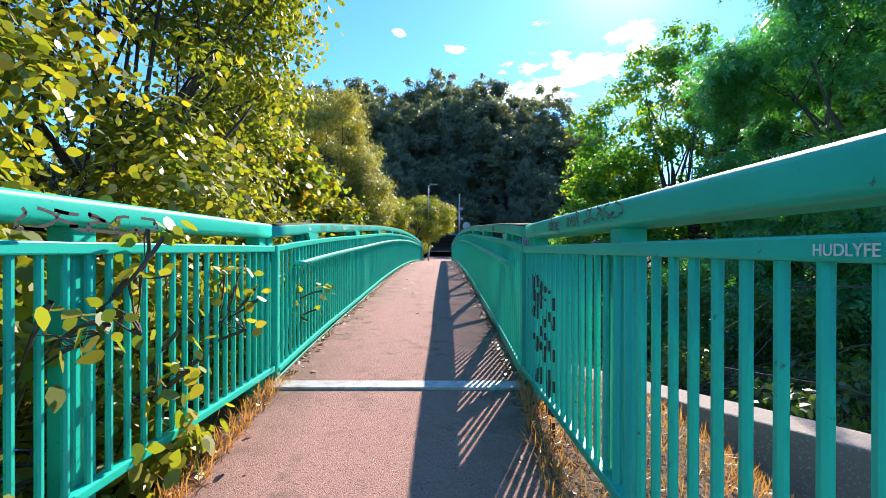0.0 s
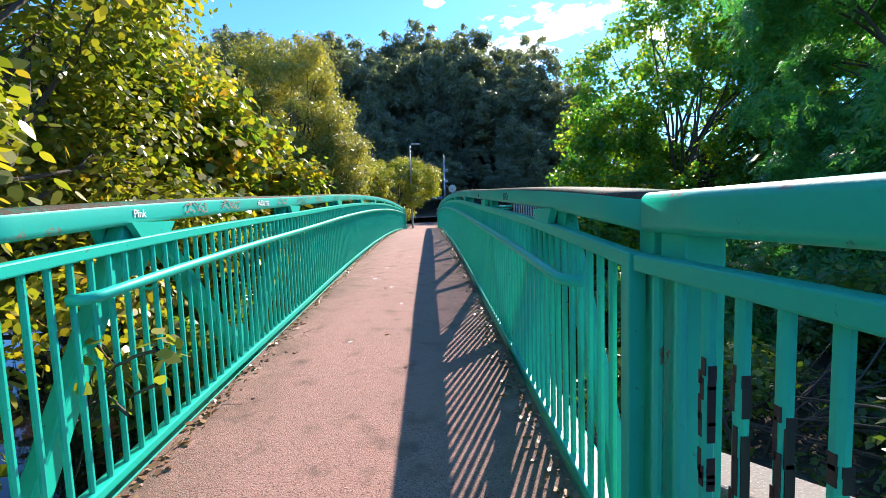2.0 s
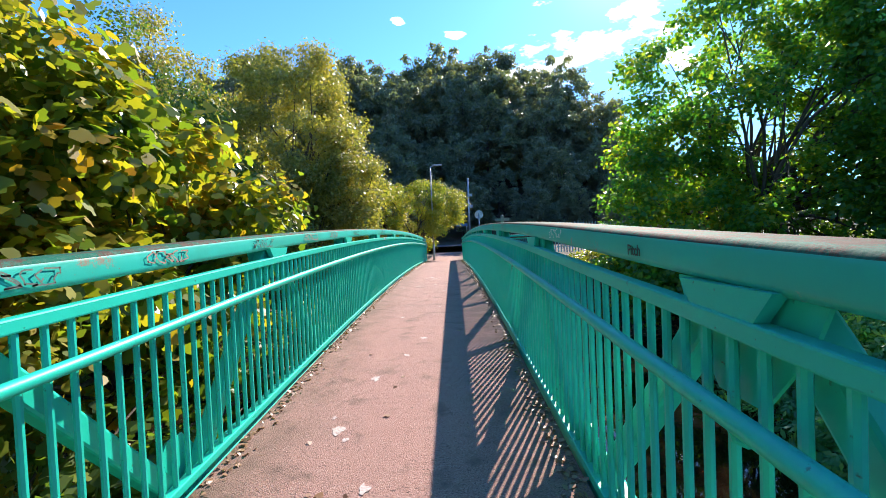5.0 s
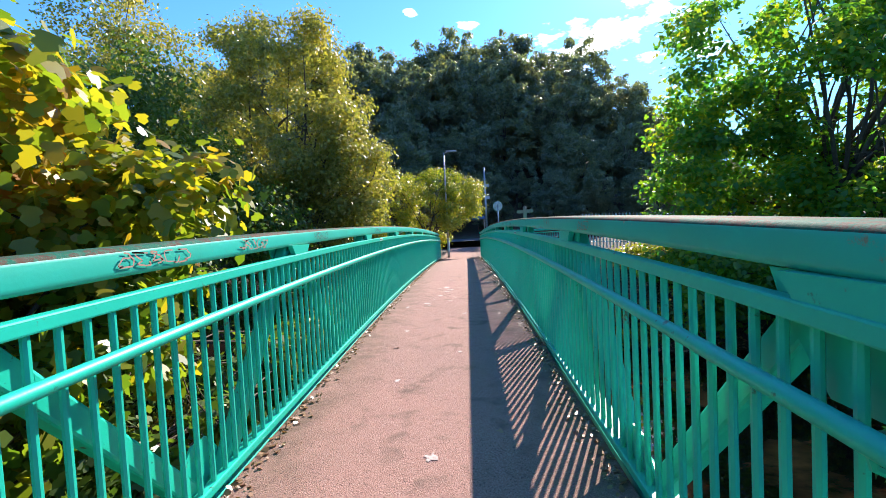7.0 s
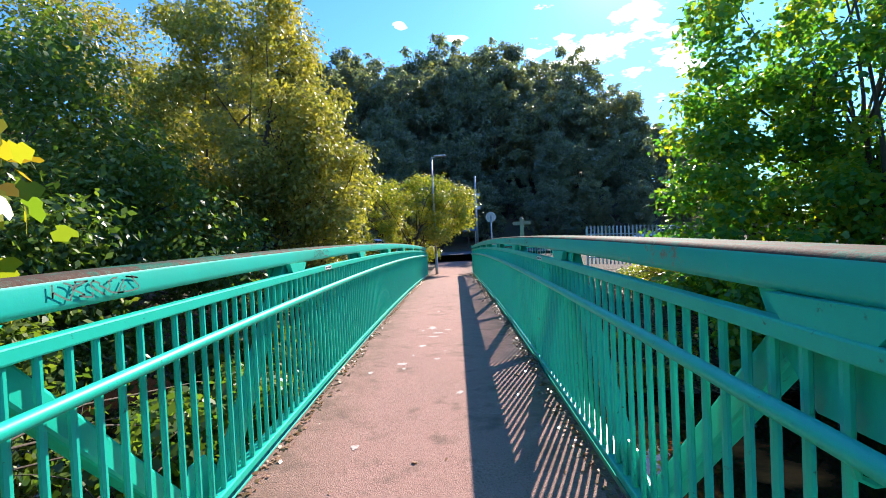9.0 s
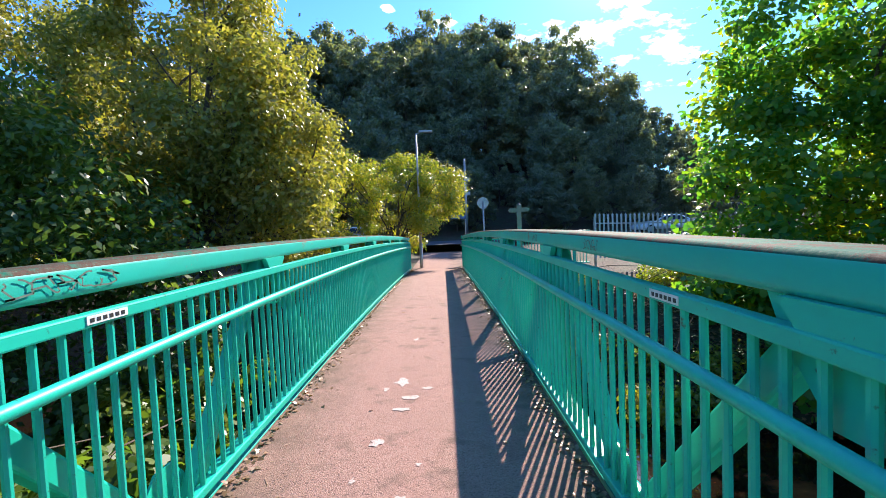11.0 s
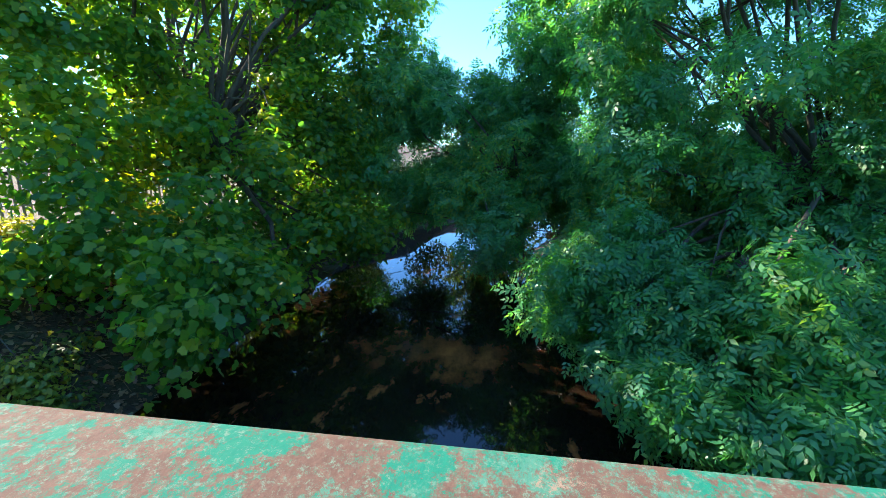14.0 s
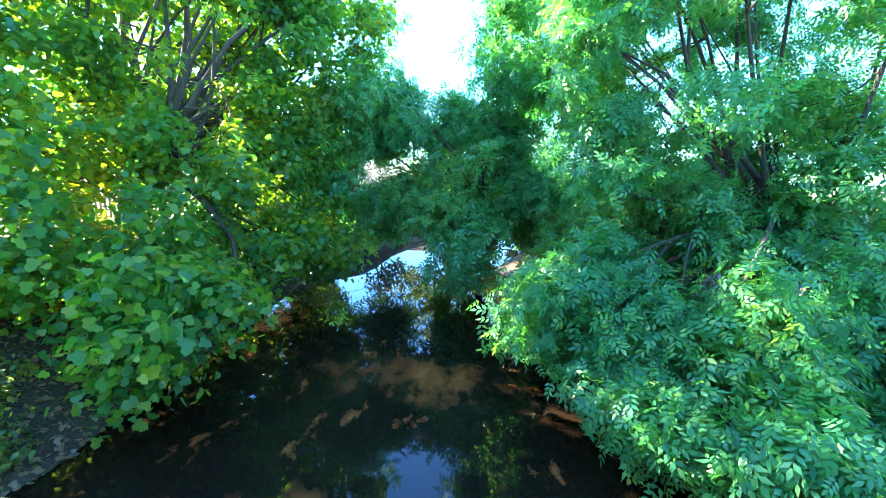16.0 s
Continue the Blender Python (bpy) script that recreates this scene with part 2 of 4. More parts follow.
def leaf_mat(name, colors, glow=0.4, rough=0.4, patch=0.35):
    """Leaves: colours drawn leaf by leaf and drifting from bough to bough; light passes through."""
    m = Mat(name, colors[0], rough, spec=0.5)
    g = m.nt.nodes.new("ShaderNodeNewGeometry")
    m.tc = g
    add = m.nt.nodes.new("ShaderNodeMath")
    add.operation = "MULTIPLY_ADD"
    add.inputs[1].default_value = 0.55
    m.link(g.outputs["Random Per Island"], add.inputs[0])
    big = m.ramp(m.noise(patch, 3), 0.32, 0.68)
    half = m.nt.nodes.new("ShaderNodeMath")
    half.operation = "MULTIPLY"
    half.inputs[1].default_value = 0.45
    m.link(big, half.inputs[0])
    m.link(half.outputs[0], add.inputs[2])
    r = m.nt.nodes.new("ShaderNodeValToRGB")
    while len(r.color_ramp.elements) < len(colors):
        r.color_ramp.elements.new(0.5)
    for i, c in enumerate(colors):
        r.color_ramp.elements[i].position = i / max(1, len(colors) - 1)
        r.color_ramp.elements[i].color = (*c, 1)
    m.link(add.outputs[0], r.inputs[0])
    m.link(r.outputs[0], m.b.inputs["Base Color"])
    tr = m.nt.nodes.new("ShaderNodeBsdfTranslucent")
    warm = m.nt.nodes.new("ShaderNodeMixRGB")
    warm.blend_type = "MULTIPLY"
    warm.inputs[0].default_value = 1
    warm.inputs[2].default_value = (1.9, 2.0, 0.7, 1)
    m.link(r.outputs[0], warm.inputs[1])
    m.link(warm.outputs[0], tr.inputs[0])
    mx = m.nt.nodes.new("ShaderNodeMixShader")
    mx.inputs[0].default_value = glow
    m.link(m.b.outputs[0], mx.inputs[1])
    m.link(tr.outputs[0], mx.inputs[2])
    m.link(mx.outputs[0], m.nt.nodes["Material Output"].inputs[0])
    return m.m


L_SYC = leaf_mat("sycamore_leaf", [(0.05, 0.11, 0.018), (0.09, 0.16, 0.02), (0.17, 0.22, 0.025), (0.3, 0.26, 0.025), (0.36, 0.2, 0.025), (0.36, 0.12, 0.025)], 0.48)
L_HAZEL = leaf_mat("hazel_leaf", [(0.06, 0.105, 0.018), (0.12, 0.165, 0.022), (0.2, 0.21, 0.028), (0.31, 0.27, 0.035), (0.4, 0.22, 0.045)])
L_WILLOW = leaf_mat("willow_leaf", [(0.12, 0.145, 0.04), (0.2, 0.2, 0.05), (0.31, 0.27, 0.065), (0.42, 0.32, 0.075)])
L_GREEN = leaf_mat("shade_leaf", [(0.04, 0.085, 0.022), (0.07, 0.13, 0.028), (0.12, 0.18, 0.034), (0.2, 0.22, 0.04)])
L_BUSH = leaf_mat("yellowing_leaf", [(0.08, 0.15, 0.02), (0.17, 0.22, 0.028), (0.34, 0.31, 0.04), (0.48, 0.36, 0.05)])
# the yellow ramp end paints in sun coming through the leaves, besides the translucency
L_MAPLE = leaf_mat("river_sycamore_leaf", [(0.03, 0.135, 0.04), (0.05, 0.185, 0.035), (0.145, 0.255, 0.025), (0.44, 0.38, 0.02)], 0.55)
# bluish greens put the river shade into the colour, the yellow end the sun
L_ASH = leaf_mat("ash_leaflet", [(0.025, 0.165, 0.078), (0.045, 0.225, 0.09), (0.08, 0.28, 0.085), (0.26, 0.34, 0.055)], 0.47)
# paler, bluer greys paint the haze over the hill into its leaves
L_HILL_HAZE = leaf_mat("hazed_wood_leaf", [(0.085, 0.115, 0.105), (0.12, 0.15, 0.12), (0.17, 0.185, 0.12), (0.26, 0.23, 0.12)], 0.42, patch=0.12)
L_DEAD = leaf_mat("fallen_leaf", [(0.16, 0.07, 0.035), (0.24, 0.12, 0.06), (0.3, 0.17, 0.09), (0.13, 0.08, 0.05)], 0.15)
GRASSM = leaf_mat("dry_grass_blade", [(0.36, 0.15, 0.07), (0.5, 0.23, 0.11), (0.4, 0.19, 0.085), (0.2, 0.17, 0.06)], 0.3)


# ---- mesh helpers ----
def part(name, bm, material, parent=None, label=""):
    me = bpy.data.meshes.new(name)
    bm.to_mesh(me)
    bm.free()
    for m in material if isinstance(material, (list, tuple)) else [material]:
        me.materials.append(m)
    ob = new(name, me)
    if parent:
        ob.parent = parent
    if label:
        tagged(ob, label)
    return ob


def thing(name, at=(0, 0, 0), turn=0.0, label="", category="", group="", kind=""):
    e = new(name)
    e.matrix_basis = pose(*at, 0, 0, turn)
    return tagged(e, label, category, group, kind)


def box(bm, a, b, bevel=0.0, m=None):
    r = bmesh.ops.create_cube(bm, size=1)
    mt = Matrix.Translation((Vector(a) + Vector(b)) / 2) @ Matrix.Diagonal((*[abs(q - p) for p, q in zip(a, b)], 1))
    bmesh.ops.transform(bm, matrix=(m or Matrix()) @ mt, verts=r["verts"])
    if bevel:
        es = list({e for v in r["verts"] for e in v.link_edges})
        bmesh.ops.bevel(bm, geom=es, offset=bevel, segments=2, affect="EDGES", profile=0.6)
    return bm


def sweep(bm, path, section, cap=True, closed=True, mats=None):
    """Carries a section (side, up) along path; up stays the world's z."""
    rings = []
    for i, p in enumerate(path):
        a, b = Vector(path[max(0, i - 1)]), Vector(path[min(len(path) - 1, i + 1)])
        d = (b - a).normalized()
        side = d.cross(Vector((0, 0, 1)))
        side = side.normalized() if side.length > 1e-4 else Vector((1, 0, 0))
        up = side.cross(d)
        rings.append([bm.verts.new(Vector(p) + side * s + up * u) for s, u in section])
    k = len(section)
    for r, q in zip(rings, rings[1:]):
        for j in range(k):
            f = bm.faces.new((r[j], r[(j + 1) % k], q[(j + 1) % k], q[j]))
            if mats:
                f.material_index = mats[j]
    if cap:
        bm.faces.new(rings[0][::-1])
        bm.faces.new(rings[-1])
    bmesh.ops.recalc_face_normals(bm, faces=bm.faces)
    return bm


def ring(r, n=12):
    return [(r * math.cos(2 * math.pi * i / n), r * math.sin(2 * math.pi * i / n)) for i in range(n)]


def rounded(w, h, r, n=4):
    """A rounded rectangle, w by h, about its middle."""
    pts = []
    for cx, cy, a0 in ((w / 2 - r, h / 2 - r, 0), (-w / 2 + r, h / 2 - r, 90), (-w / 2 + r, -h / 2 + r, 180), (w / 2 - r, -h / 2 + r, 270)):
        for i in range(n + 1):
            a = radians(a0 + 90 * i / n)
            pts.append((cx + r * math.cos(a), cy + r * math.sin(a)))
    return pts


def smooth(ob, on=True):
    ob.data.polygons.foreach_set("use_smooth", [on] * len(ob.data.polygons))
    return ob


# ---- the ground ----
XL, XR = -1.50, 0.75            # planes of the balusters
Y0, Y1 = 4.1, 34.3              # ends of the span
YM, ZM, ARCH, SKEW = 19.25, 0.872, 0.00192, 0.0000300


def deck(y):
    if y < Y0:
        return deck(Y0) + 0.065 * (max(y, -3) - Y0)
    if y > Y1:
        return ZM - ARCH * (Y1 - YM) ** 2 + SKEW * (Y1 - YM) ** 3 + 0.02 * (min(y, 60) - Y1)
    return ZM - ARCH * (y - YM) ** 2 + SKEW * (y - YM) ** 3 + 0.065 * step(9.0, Y0, y)


def step(a, b, v):
    t = min(1, max(0, (v - a) / (b - a)))
    return t * t * (3 - 2 * t)


def near_bank(x):
    return 8.0 + 7.5 * step(1.5, 8, x) + 1.5 * step(10, 15, x) - 12 * step(22, 40, x) - 1.5 * step(-1, -8, x)


def far_bank(x):
    return 28.5 - 4.0 * step(1, 7, x) - 12 * step(22, 44, x)


def ground_z(x, y):
    n1 = noise.noise((x * 0.35, y * 0.35, 1.0)) * 0.25
    near = deck(min(y, Y0)) - 0.12 - 1.5 * step(0.4, 3.2, max(x - 1.0, -1.9 - x)) + n1 * 0.4 * step(0.6, 2.0, max(x - 0.6, -1.5 - x))
    far = 0.35 + 0.8 * step(36, 46, y) + n1 * 0.25 * step(1.0, 2.5, max(x - 1.0, -1.6 - x)) * step(36, 33, y)
    if abs(x + 0.3) < 2.0:
        far = min(far, deck(y) - 0.06) if y < 46 else far
    hill = step(52, 95, y) * (14.0 - 11.0 * step(15, 60, x))
    bed = WATER_Z - 0.45 + n1 * 0.5
    nb, fb = near_bank(x), far_bank(x)
    a = step(nb - 3.6, nb + 0.8, y)
    b = step(fb - 1.2, fb + 4.5, y)
    z = near * (1 - a) + bed * a
    return z * (1 - b) + (far + hill) * b


def ground():
    xs = sorted({*(round(-30 + i * 0.6, 2) for i in range(101)), *(s * (30 + 8 * 1.28 ** k) for k in range(1, 17) for s in (-1, 1))})
    ys = sorted({*(round(-8 + i * 0.6, 2) for i in range(100)), *(51 + 5 * k for k in range(1, 12)), *(106 + 9 * 1.4 ** k for k in range(1, 11)), *(-8 - 5 * 1.35 ** k for k in range(1, 15))})
    verts = [(x, y, ground_z(x, y)) for y in ys for x in xs]
    w = len(xs)
    faces = [(j * w + i, j * w + i + 1, (j + 1) * w + i + 1, (j + 1) * w + i) for j in range(len(ys) - 1) for i in range(w - 1)]
    me = bpy.data.meshes.new("ground")
    me.from_pydata(verts, [], faces)
    me.materials.append(SOIL)
    return smooth(tagged(new("ground", me), "dark leaf-strewn soil of the river banks and wooded slope", "ground", kind="structure"))


ground()
bm = bmesh.new()
for q in ((-300, 2, 300, 36),):
    vs = [bm.verts.new((x, y, WATER_Z)) for x, y in ((q[0], q[1]), (q[2], q[1]), (q[2], q[3]), (q[0], q[3]))]
    bm.faces.new(vs)
tagged(part("water", bm, WATER), "still dark brown river with rusty silt patches coloured as if sunlit", "river", kind="structure")

# road across the end of the path
bm = bmesh.new()
n = 40
vs = []
for i in range(n + 1):
    x = -60 + 3.2 * i
    vs.append([bm.verts.new((x, y, ground_z(x, 47.0) + 0.05)) for y in (43.6, 51.0)])
for a, b in zip(vs, vs[1:]):
    bm.faces.new((a[0], b[0], b[1], a[1]))
tagged(part("road", bm, ROADM), "grey asphalt road crossing beyond the bridge", "road", kind="structure")


# ---- deck ----
def ribbon(bm, xa, xb, ya, yb, dz, thick, n):
    rows = []
    for i in range(n + 1):
        y = ya + (yb - ya) * i / n
        xl, xr = (xa(y), xb(y)) if callable(xa) else (xa, xb)
        z = deck(y) + dz
        rows.append([bm.verts.new(p) for p in ((xl, y, z), (xr, y, z), (xr, y, z - thick), (xl, y, z - thick))])
    for a, b in zip(rows, rows[1:]):
        for j in range(4):
            bm.faces.new((a[j], a[(j + 1) % 4], b[(j + 1) % 4], b[j]))
    bm.faces.new(rows[0])
    bm.faces.new(rows[-1][::-1])
    bmesh.ops.recalc_face_normals(bm, faces=bm.faces)


bm = bmesh.new()
ribbon(bm, XL + 0.03, XR - 0.03, Y0 - 0.05, Y1, 0.0, 0.25, 80)
tagged(part("bridge_deck", bm, TARMAC), "arched footbridge deck of worn reddish tarmac", "bridge deck", kind="structure")


def left_edge(y):
    return XL + 0.02 + (0.02 * (y - Y0) + 0.12 * step(Y0, Y0 - 2.5, y) if y < Y0 else 0.0) + (0.12 * step(Y1, Y1 + 6, y) if y > Y1 else 0)


def right_edge(y):
    return XR - 0.02 + (-0.12 * step(Y0, Y0 - 2.5, y) if y < Y0 else 0.0) + (1.2 * step(Y1, Y1 + 9, y) if y > Y1 else 0)


bm = bmesh.new()
ribbon(bm, left_edge, right_edge, -7.0, Y0 - 0.25, 0.0, 0.3, 16)
tagged(part("pavement", bm, TARMAC), "worn reddish tarmac path with dry litter along its edges", "path", kind="structure")
bm = bmesh.new()
ribbon(bm, left_edge, right_edge, Y1 + 0.006, 43.7, 0.0, 0.3, 16)
tagged(part("pavement", bm, TARMAC), "reddish tarmac path leading from bridge to road", "path", kind="structure")
bm = bmesh.new()
box(bm, (XL + 0.03, Y0 - 0.246, deck(Y0) - 0.06), (XR - 0.03, Y0 - 0.054, deck(Y0) + 0.006), 0.004)
tagged(part("trim", bm, STRIPM), "worn metal expansion strip across the path", "joint strip", kind="structure")


# ---- bridge parapets ----
def line(x, ya, yb, dz, n=60):
    return [(x, ya + (yb - ya) * i / n, deck(ya + (yb - ya) * i / n) + dz) for i in range(n + 1)]


CH_LO, CH_HI, CH_W = 1.264, 1.389, 0.236
MR_LO, MR_HI = 1.14, 1.196
NODES = [5.26 + 2.72 * i for i in range(11)]


def bar_mesh(h, w=0.028):
    bm = bmesh.new()
    c = w * 0.3
    sec = [(w / 2 - c, -w / 2), (w / 2, -w / 2 + c), (w / 2, w / 2 - c), (w / 2 - c, w / 2), (-w / 2 + c, w / 2), (-w / 2, w / 2 - c), (-w / 2, -w / 2 + c), (-w / 2 + c, -w / 2)]
    lo = [bm.verts.new((x, y, 0)) for x, y in sec]
    hi = [bm.verts.new((x, y, h)) for x, y in sec]
    for j in range(8):
        bm.faces.new((lo[j], lo[(j + 1) % 8], hi[(j + 1) % 8], hi[j]))
    me = bpy.data.meshes.new("baluster")
    bm.to_mesh(me)
    bm.free()
    me.materials.append(PAINT)
    return me


BAR = bar_mesh(MR_LO - 0.09 + 0.01)
BARGAP = 0.118


def plate(bm, pts, x, t):
    """A flat plate in a plane across x: pts are (y, z)."""
    a = [bm.verts.new((x, y, z)) for y, z in pts]
    b = [bm.verts.new((x + t, y, z)) for y, z in pts]
    k = len(pts)
    bm.faces.new(a[::-1])
    bm.faces.new(b)
    for j in range(k):
        bm.faces.new((a[j], a[(j + 1) % k], b[(j + 1) % k], b[j]))
    bmesh.ops.recalc_face_normals(bm, faces=bm.faces)


def parapet(s, x):
    """One side of the span: s is -1 on the side of negative x."""
    side = thing("bridge_parapet", (0, 0, 0), label="teal-painted steel truss parapet with vertical bars and worn top chord", category="railing", kind="structure")
    cx = x + s * (CH_W / 2 - 0.005)
    sec = rounded(CH_W, CH_HI - CH_LO, 0.03)
    top = [1 if all(sec[k % len(sec)][1] > 0.035 for k in (j, j + 1)) else 0 for j in range(len(sec))]
    bm = bmesh.new()
    smooth(part("top_chord", sweep(bm, line(cx, Y0 - 0.02, Y1 + 0.02, (CH_LO + CH_HI) / 2, 90), sec, mats=top), [WORN, TOPWORN], side, "broad steel top chord with flaking paint"))
    bm = bmesh.new()
    part("mid_rail", sweep(bm, line(x, Y0 + 0.02, Y1 - 0.02, (MR_LO + MR_HI) / 2), rounded(0.055, MR_HI - MR_LO, 0.008, 2)), PAINT, side)
    bm = bmesh.new()
    part("bottom_rail", sweep(bm, line(x, Y0 + 0.02, Y1 - 0.02, 0.065), rounded(0.06, 0.05, 0.008, 2)), PAINT, side)
    bm = bmesh.new()
    part("lower_chord", sweep(bm, line(cx, Y0 + 0.1, Y1 - 0.1, -0.14), rounded(0.2, 0.2, 0.02, 2)), PAINT, side)
    # handrail with its ends turned back to the bars
    hx = x - s * 0.087
    path = [(x, Y0 + 0.52, deck(Y0 + 0.52) + 0.982), (x - s * 0.05, Y0 + 0.54, deck(Y0 + 0.54) + 0.982)] + line(hx, Y0 + 0.6, Y1 - 0.6, 0.982, 90) + [(x - s * 0.05, Y1 - 0.54, deck(Y1) + 0.992), (x, Y1 - 0.52, deck(Y1) + 0.992)]
    bm = bmesh.new()
    smooth(part("handrail", sweep(bm, path, ring(0.027, 14)), PAINT, side, "round tubular handrail, shiny teal paint"))
    y = Y0 + 0.08
    while y < Y1 - 0.04:
        o = new("baluster", BAR)
        o.matrix_basis = pose(x, y, deck(y) + 0.085)
        o.parent = side
        y += BARGAP
    # end posts
    for y in (Y0 + 0.03, Y1 - 0.03):
        bm = bmesh.new()
        box(bm, (x - 0.03, y - 0.03, deck(y) + 0.02), (x + 0.03, y + 0.03, deck(y) + MR_HI - 0.002), 0.006)
        part("end_post", bm, PAINT, side)
        bm = bmesh.new()
        box(bm, (cx - 0.07, y - 0.05, deck(y) - 0.2), (cx + 0.07, y + 0.05, deck(y) + CH_LO + 0.01), 0.008)
        part("end_post", bm, PAINT, side)
    # webs: from each upper node down to the points midway
    xo = x + s * 0.085
    for y in NODES:
        zt = deck(y) + CH_LO
        for d in (-1, 1):
            yb = y + d * 1.36
            if not Y0 + 0.05 < yb < Y1 - 0.05:
                yb = y + d * 1.05
            bm = bmesh.new()
            sweep(bm, [(xo, y + d * 0.12, zt - 0.03), (xo, yb - d * 0.05, deck(yb) - 0.08)], rounded(0.09, 0.11, 0.015, 2))
            part("truss_diagonal", bm, PAINT, side)
        bm = bmesh.new()
        plate(bm, [(y - 0.30, zt + 0.005), (y + 0.30, zt + 0.005), (y + 0.24, zt - 0.12), (y + 0.09, zt - 0.3), (y - 0.09, zt - 0.3), (y - 0.24, zt - 0.12)], xo - 0.055, 0.012)
        part("gusset_plate", bm, PAINT, side)
        bm = bmesh.new()
        plate(bm, [(y - 0.2, zt + 0.005), (y + 0.2, zt + 0.005), (y + 0.12, zt - 0.09), (y - 0.12, zt - 0.09)], x - 0.02, 0.04)
        part("rail_bracket", bm, PAINT, side)
        yb = y + 1.36
        if yb < Y1:
            zb = deck(yb)
            bm = bmesh.new()
            plate(bm, [(yb - 0.28, zb - 0.06), (yb + 0.28, zb - 0.06), (yb + 0.22, zb + 0.1), (yb + 0.07, zb + 0.26), (yb - 0.07, zb + 0.26), (yb - 0.22, zb + 0.1)], xo - 0.055, 0.012)
            part("gusset_plate", bm, PAINT, side)
        # hook that holds the handrail
        bm = bmesh.new()
        yh, zh = y - 0.15, deck(y - 0.15) + 0.982
        sweep(bm, [(x, yh, zh - 0.06), (x - s * 0.05, yh, zh - 0.065), (x - s * 0.08, yh, zh - 0.05), (hx, yh + 0.001, zh - 0.02)], ring(0.009, 6))
        part("handrail_bracket", bm, PAINT, side)
    return side


SIDE_L = parapet(-1, XL)
SIDE_R = parapet(1, XR)


def approach(a, b, s, posts, label, rise=-0.004):
    """A straight length of railing from a to b on plan, level with the path."""
    rail = thing("approach_railing", label=label, category="railing")
    a, b = Vector(a), Vector(b)
    length = (b - a).length
    u = (b - a).normalized()
    out = Vector((u.y, -u.x)) * s

    def at(d, off, dz):
        p = a + u * d + out * off
        q = a + u * d
        return (p.x, p.y, deck(max(Y0, min(Y1, q.y))) + rise * (q.y - Y0 if q.y < Y0 else 0) + dz)

    def run(off, dz):
        return [at(length * i / 24, off, dz) for i in range(25)]

    sec = rounded(CH_W, CH_HI - CH_LO, 0.03)
    top = [1 if all(sec[k % len(sec)][1] > 0.035 for k in (j, j + 1)) else 0 for j in range(len(sec))]
    smooth(part("top_rail", sweep(bmesh.new(), run(CH_W / 2 - 0.005, (CH_LO + CH_HI) / 2), sec, mats=top), [PAINT, WORN], rail))
    part("mid_rail", sweep(bmesh.new(), run(0, (MR_LO + MR_HI) / 2), rounded(0.055, MR_HI - MR_LO, 0.008, 2)), PAINT, rail)
    part("bottom_rail", sweep(bmesh.new(), run(0, 0.1), rounded(0.06, 0.05, 0.008, 2)), PAINT, rail)
    d = 0.1
    while d < length - 0.03:
        o = new("baluster", BAR)
        p = at(d, 0, 0.11)
        o.matrix_basis = pose(*p, 0, 0, math.degrees(math.atan2(-u.x, u.y))) @ Matrix.Diagonal((1.12, 1.12, 0.985, 1))
        o.parent = rail
        d += BARGAP
    for d in posts:
        bm = bmesh.new()
        p = at(d, 0.09, 0)
        box(bm, (-0.06, -0.064, -0.5), (0.06, 0.064, CH_LO + 0.005), 0.008, pose(*p, 0, 0, math.degrees(math.atan2(-u.x, u.y))))
        part("post", bm, PAINT, rail)
    return rail


RA = (XR, Y0 - 0.03), (XR + 0.12, Y0 - 7.5)
LA = (XL - 0.01, Y0 - 0.03), (XL - 0.22, Y0 - 7.6)
RAIL_R = approach(*RA, -1, (0.12, 1.9, 4.4, 6.9), "teal steel approach railing with graffiti on its top rail")
RAIL_L = approach(*LA, 1, (0.12, 1.97, 4.5, 7.0), "teal steel approach railing overgrown by hazel leaves")
approach((XR, Y1 + 0.03), (5.75, Y1 - 1.4), 1, (0.12, 2.4, 4.6), "teal steel railing flaring from the far bridge end")


# ---- trees ----
SYC = [(0, -0.05), (0.2, -0.16), (0.24, 0.04), (0.5, 0.14), (0.31, 0.33), (0.4, 0.6), (0.17, 0.55), (0, 0.95)]
SYC = SYC + [(-x, y) for x, y in SYC[-2:0:-1]]
SYC2 = [(0, -0.05), (0.28, -0.1), (0.5, 0.15), (0.3, 0.35), (0.38, 0.62), (0, 0.95), (-0.38, 0.62), (-0.3, 0.35), (-0.5, 0.15), (-0.28, -0.1)]
HAZ = [(0, -0.05), (0.26, 0.1), (0.36, 0.42), (0.2, 0.74), (0, 0.98), (-0.2, 0.74), (-0.36, 0.42), (-0.26, 0.1)]
DIA = [(0, 0), (0.3, 0.42), (0, 1), (-0.3, 0.42)]


def ash_leaf():
    """Leaflets in pairs along a stalk, with one at the tip."""
    out = []
    for k in range(3):
        y = 0.16 + 0.24 * k
        for sd_ in (-1, 1):
            a = radians(58 - 6 * k) * sd_
            out.append([(math.sin(a) * v + math.cos(a) * u, y + math.cos(a) * v - math.sin(a) * u) for u, v in ((0, 0), (0.085, 0.15), (0, 0.36), (-0.085, 0.15))])
    out.append([(0, 0.8), (0.085, 0.95), (0, 1.18), (-0.085, 0.95)])
    return out


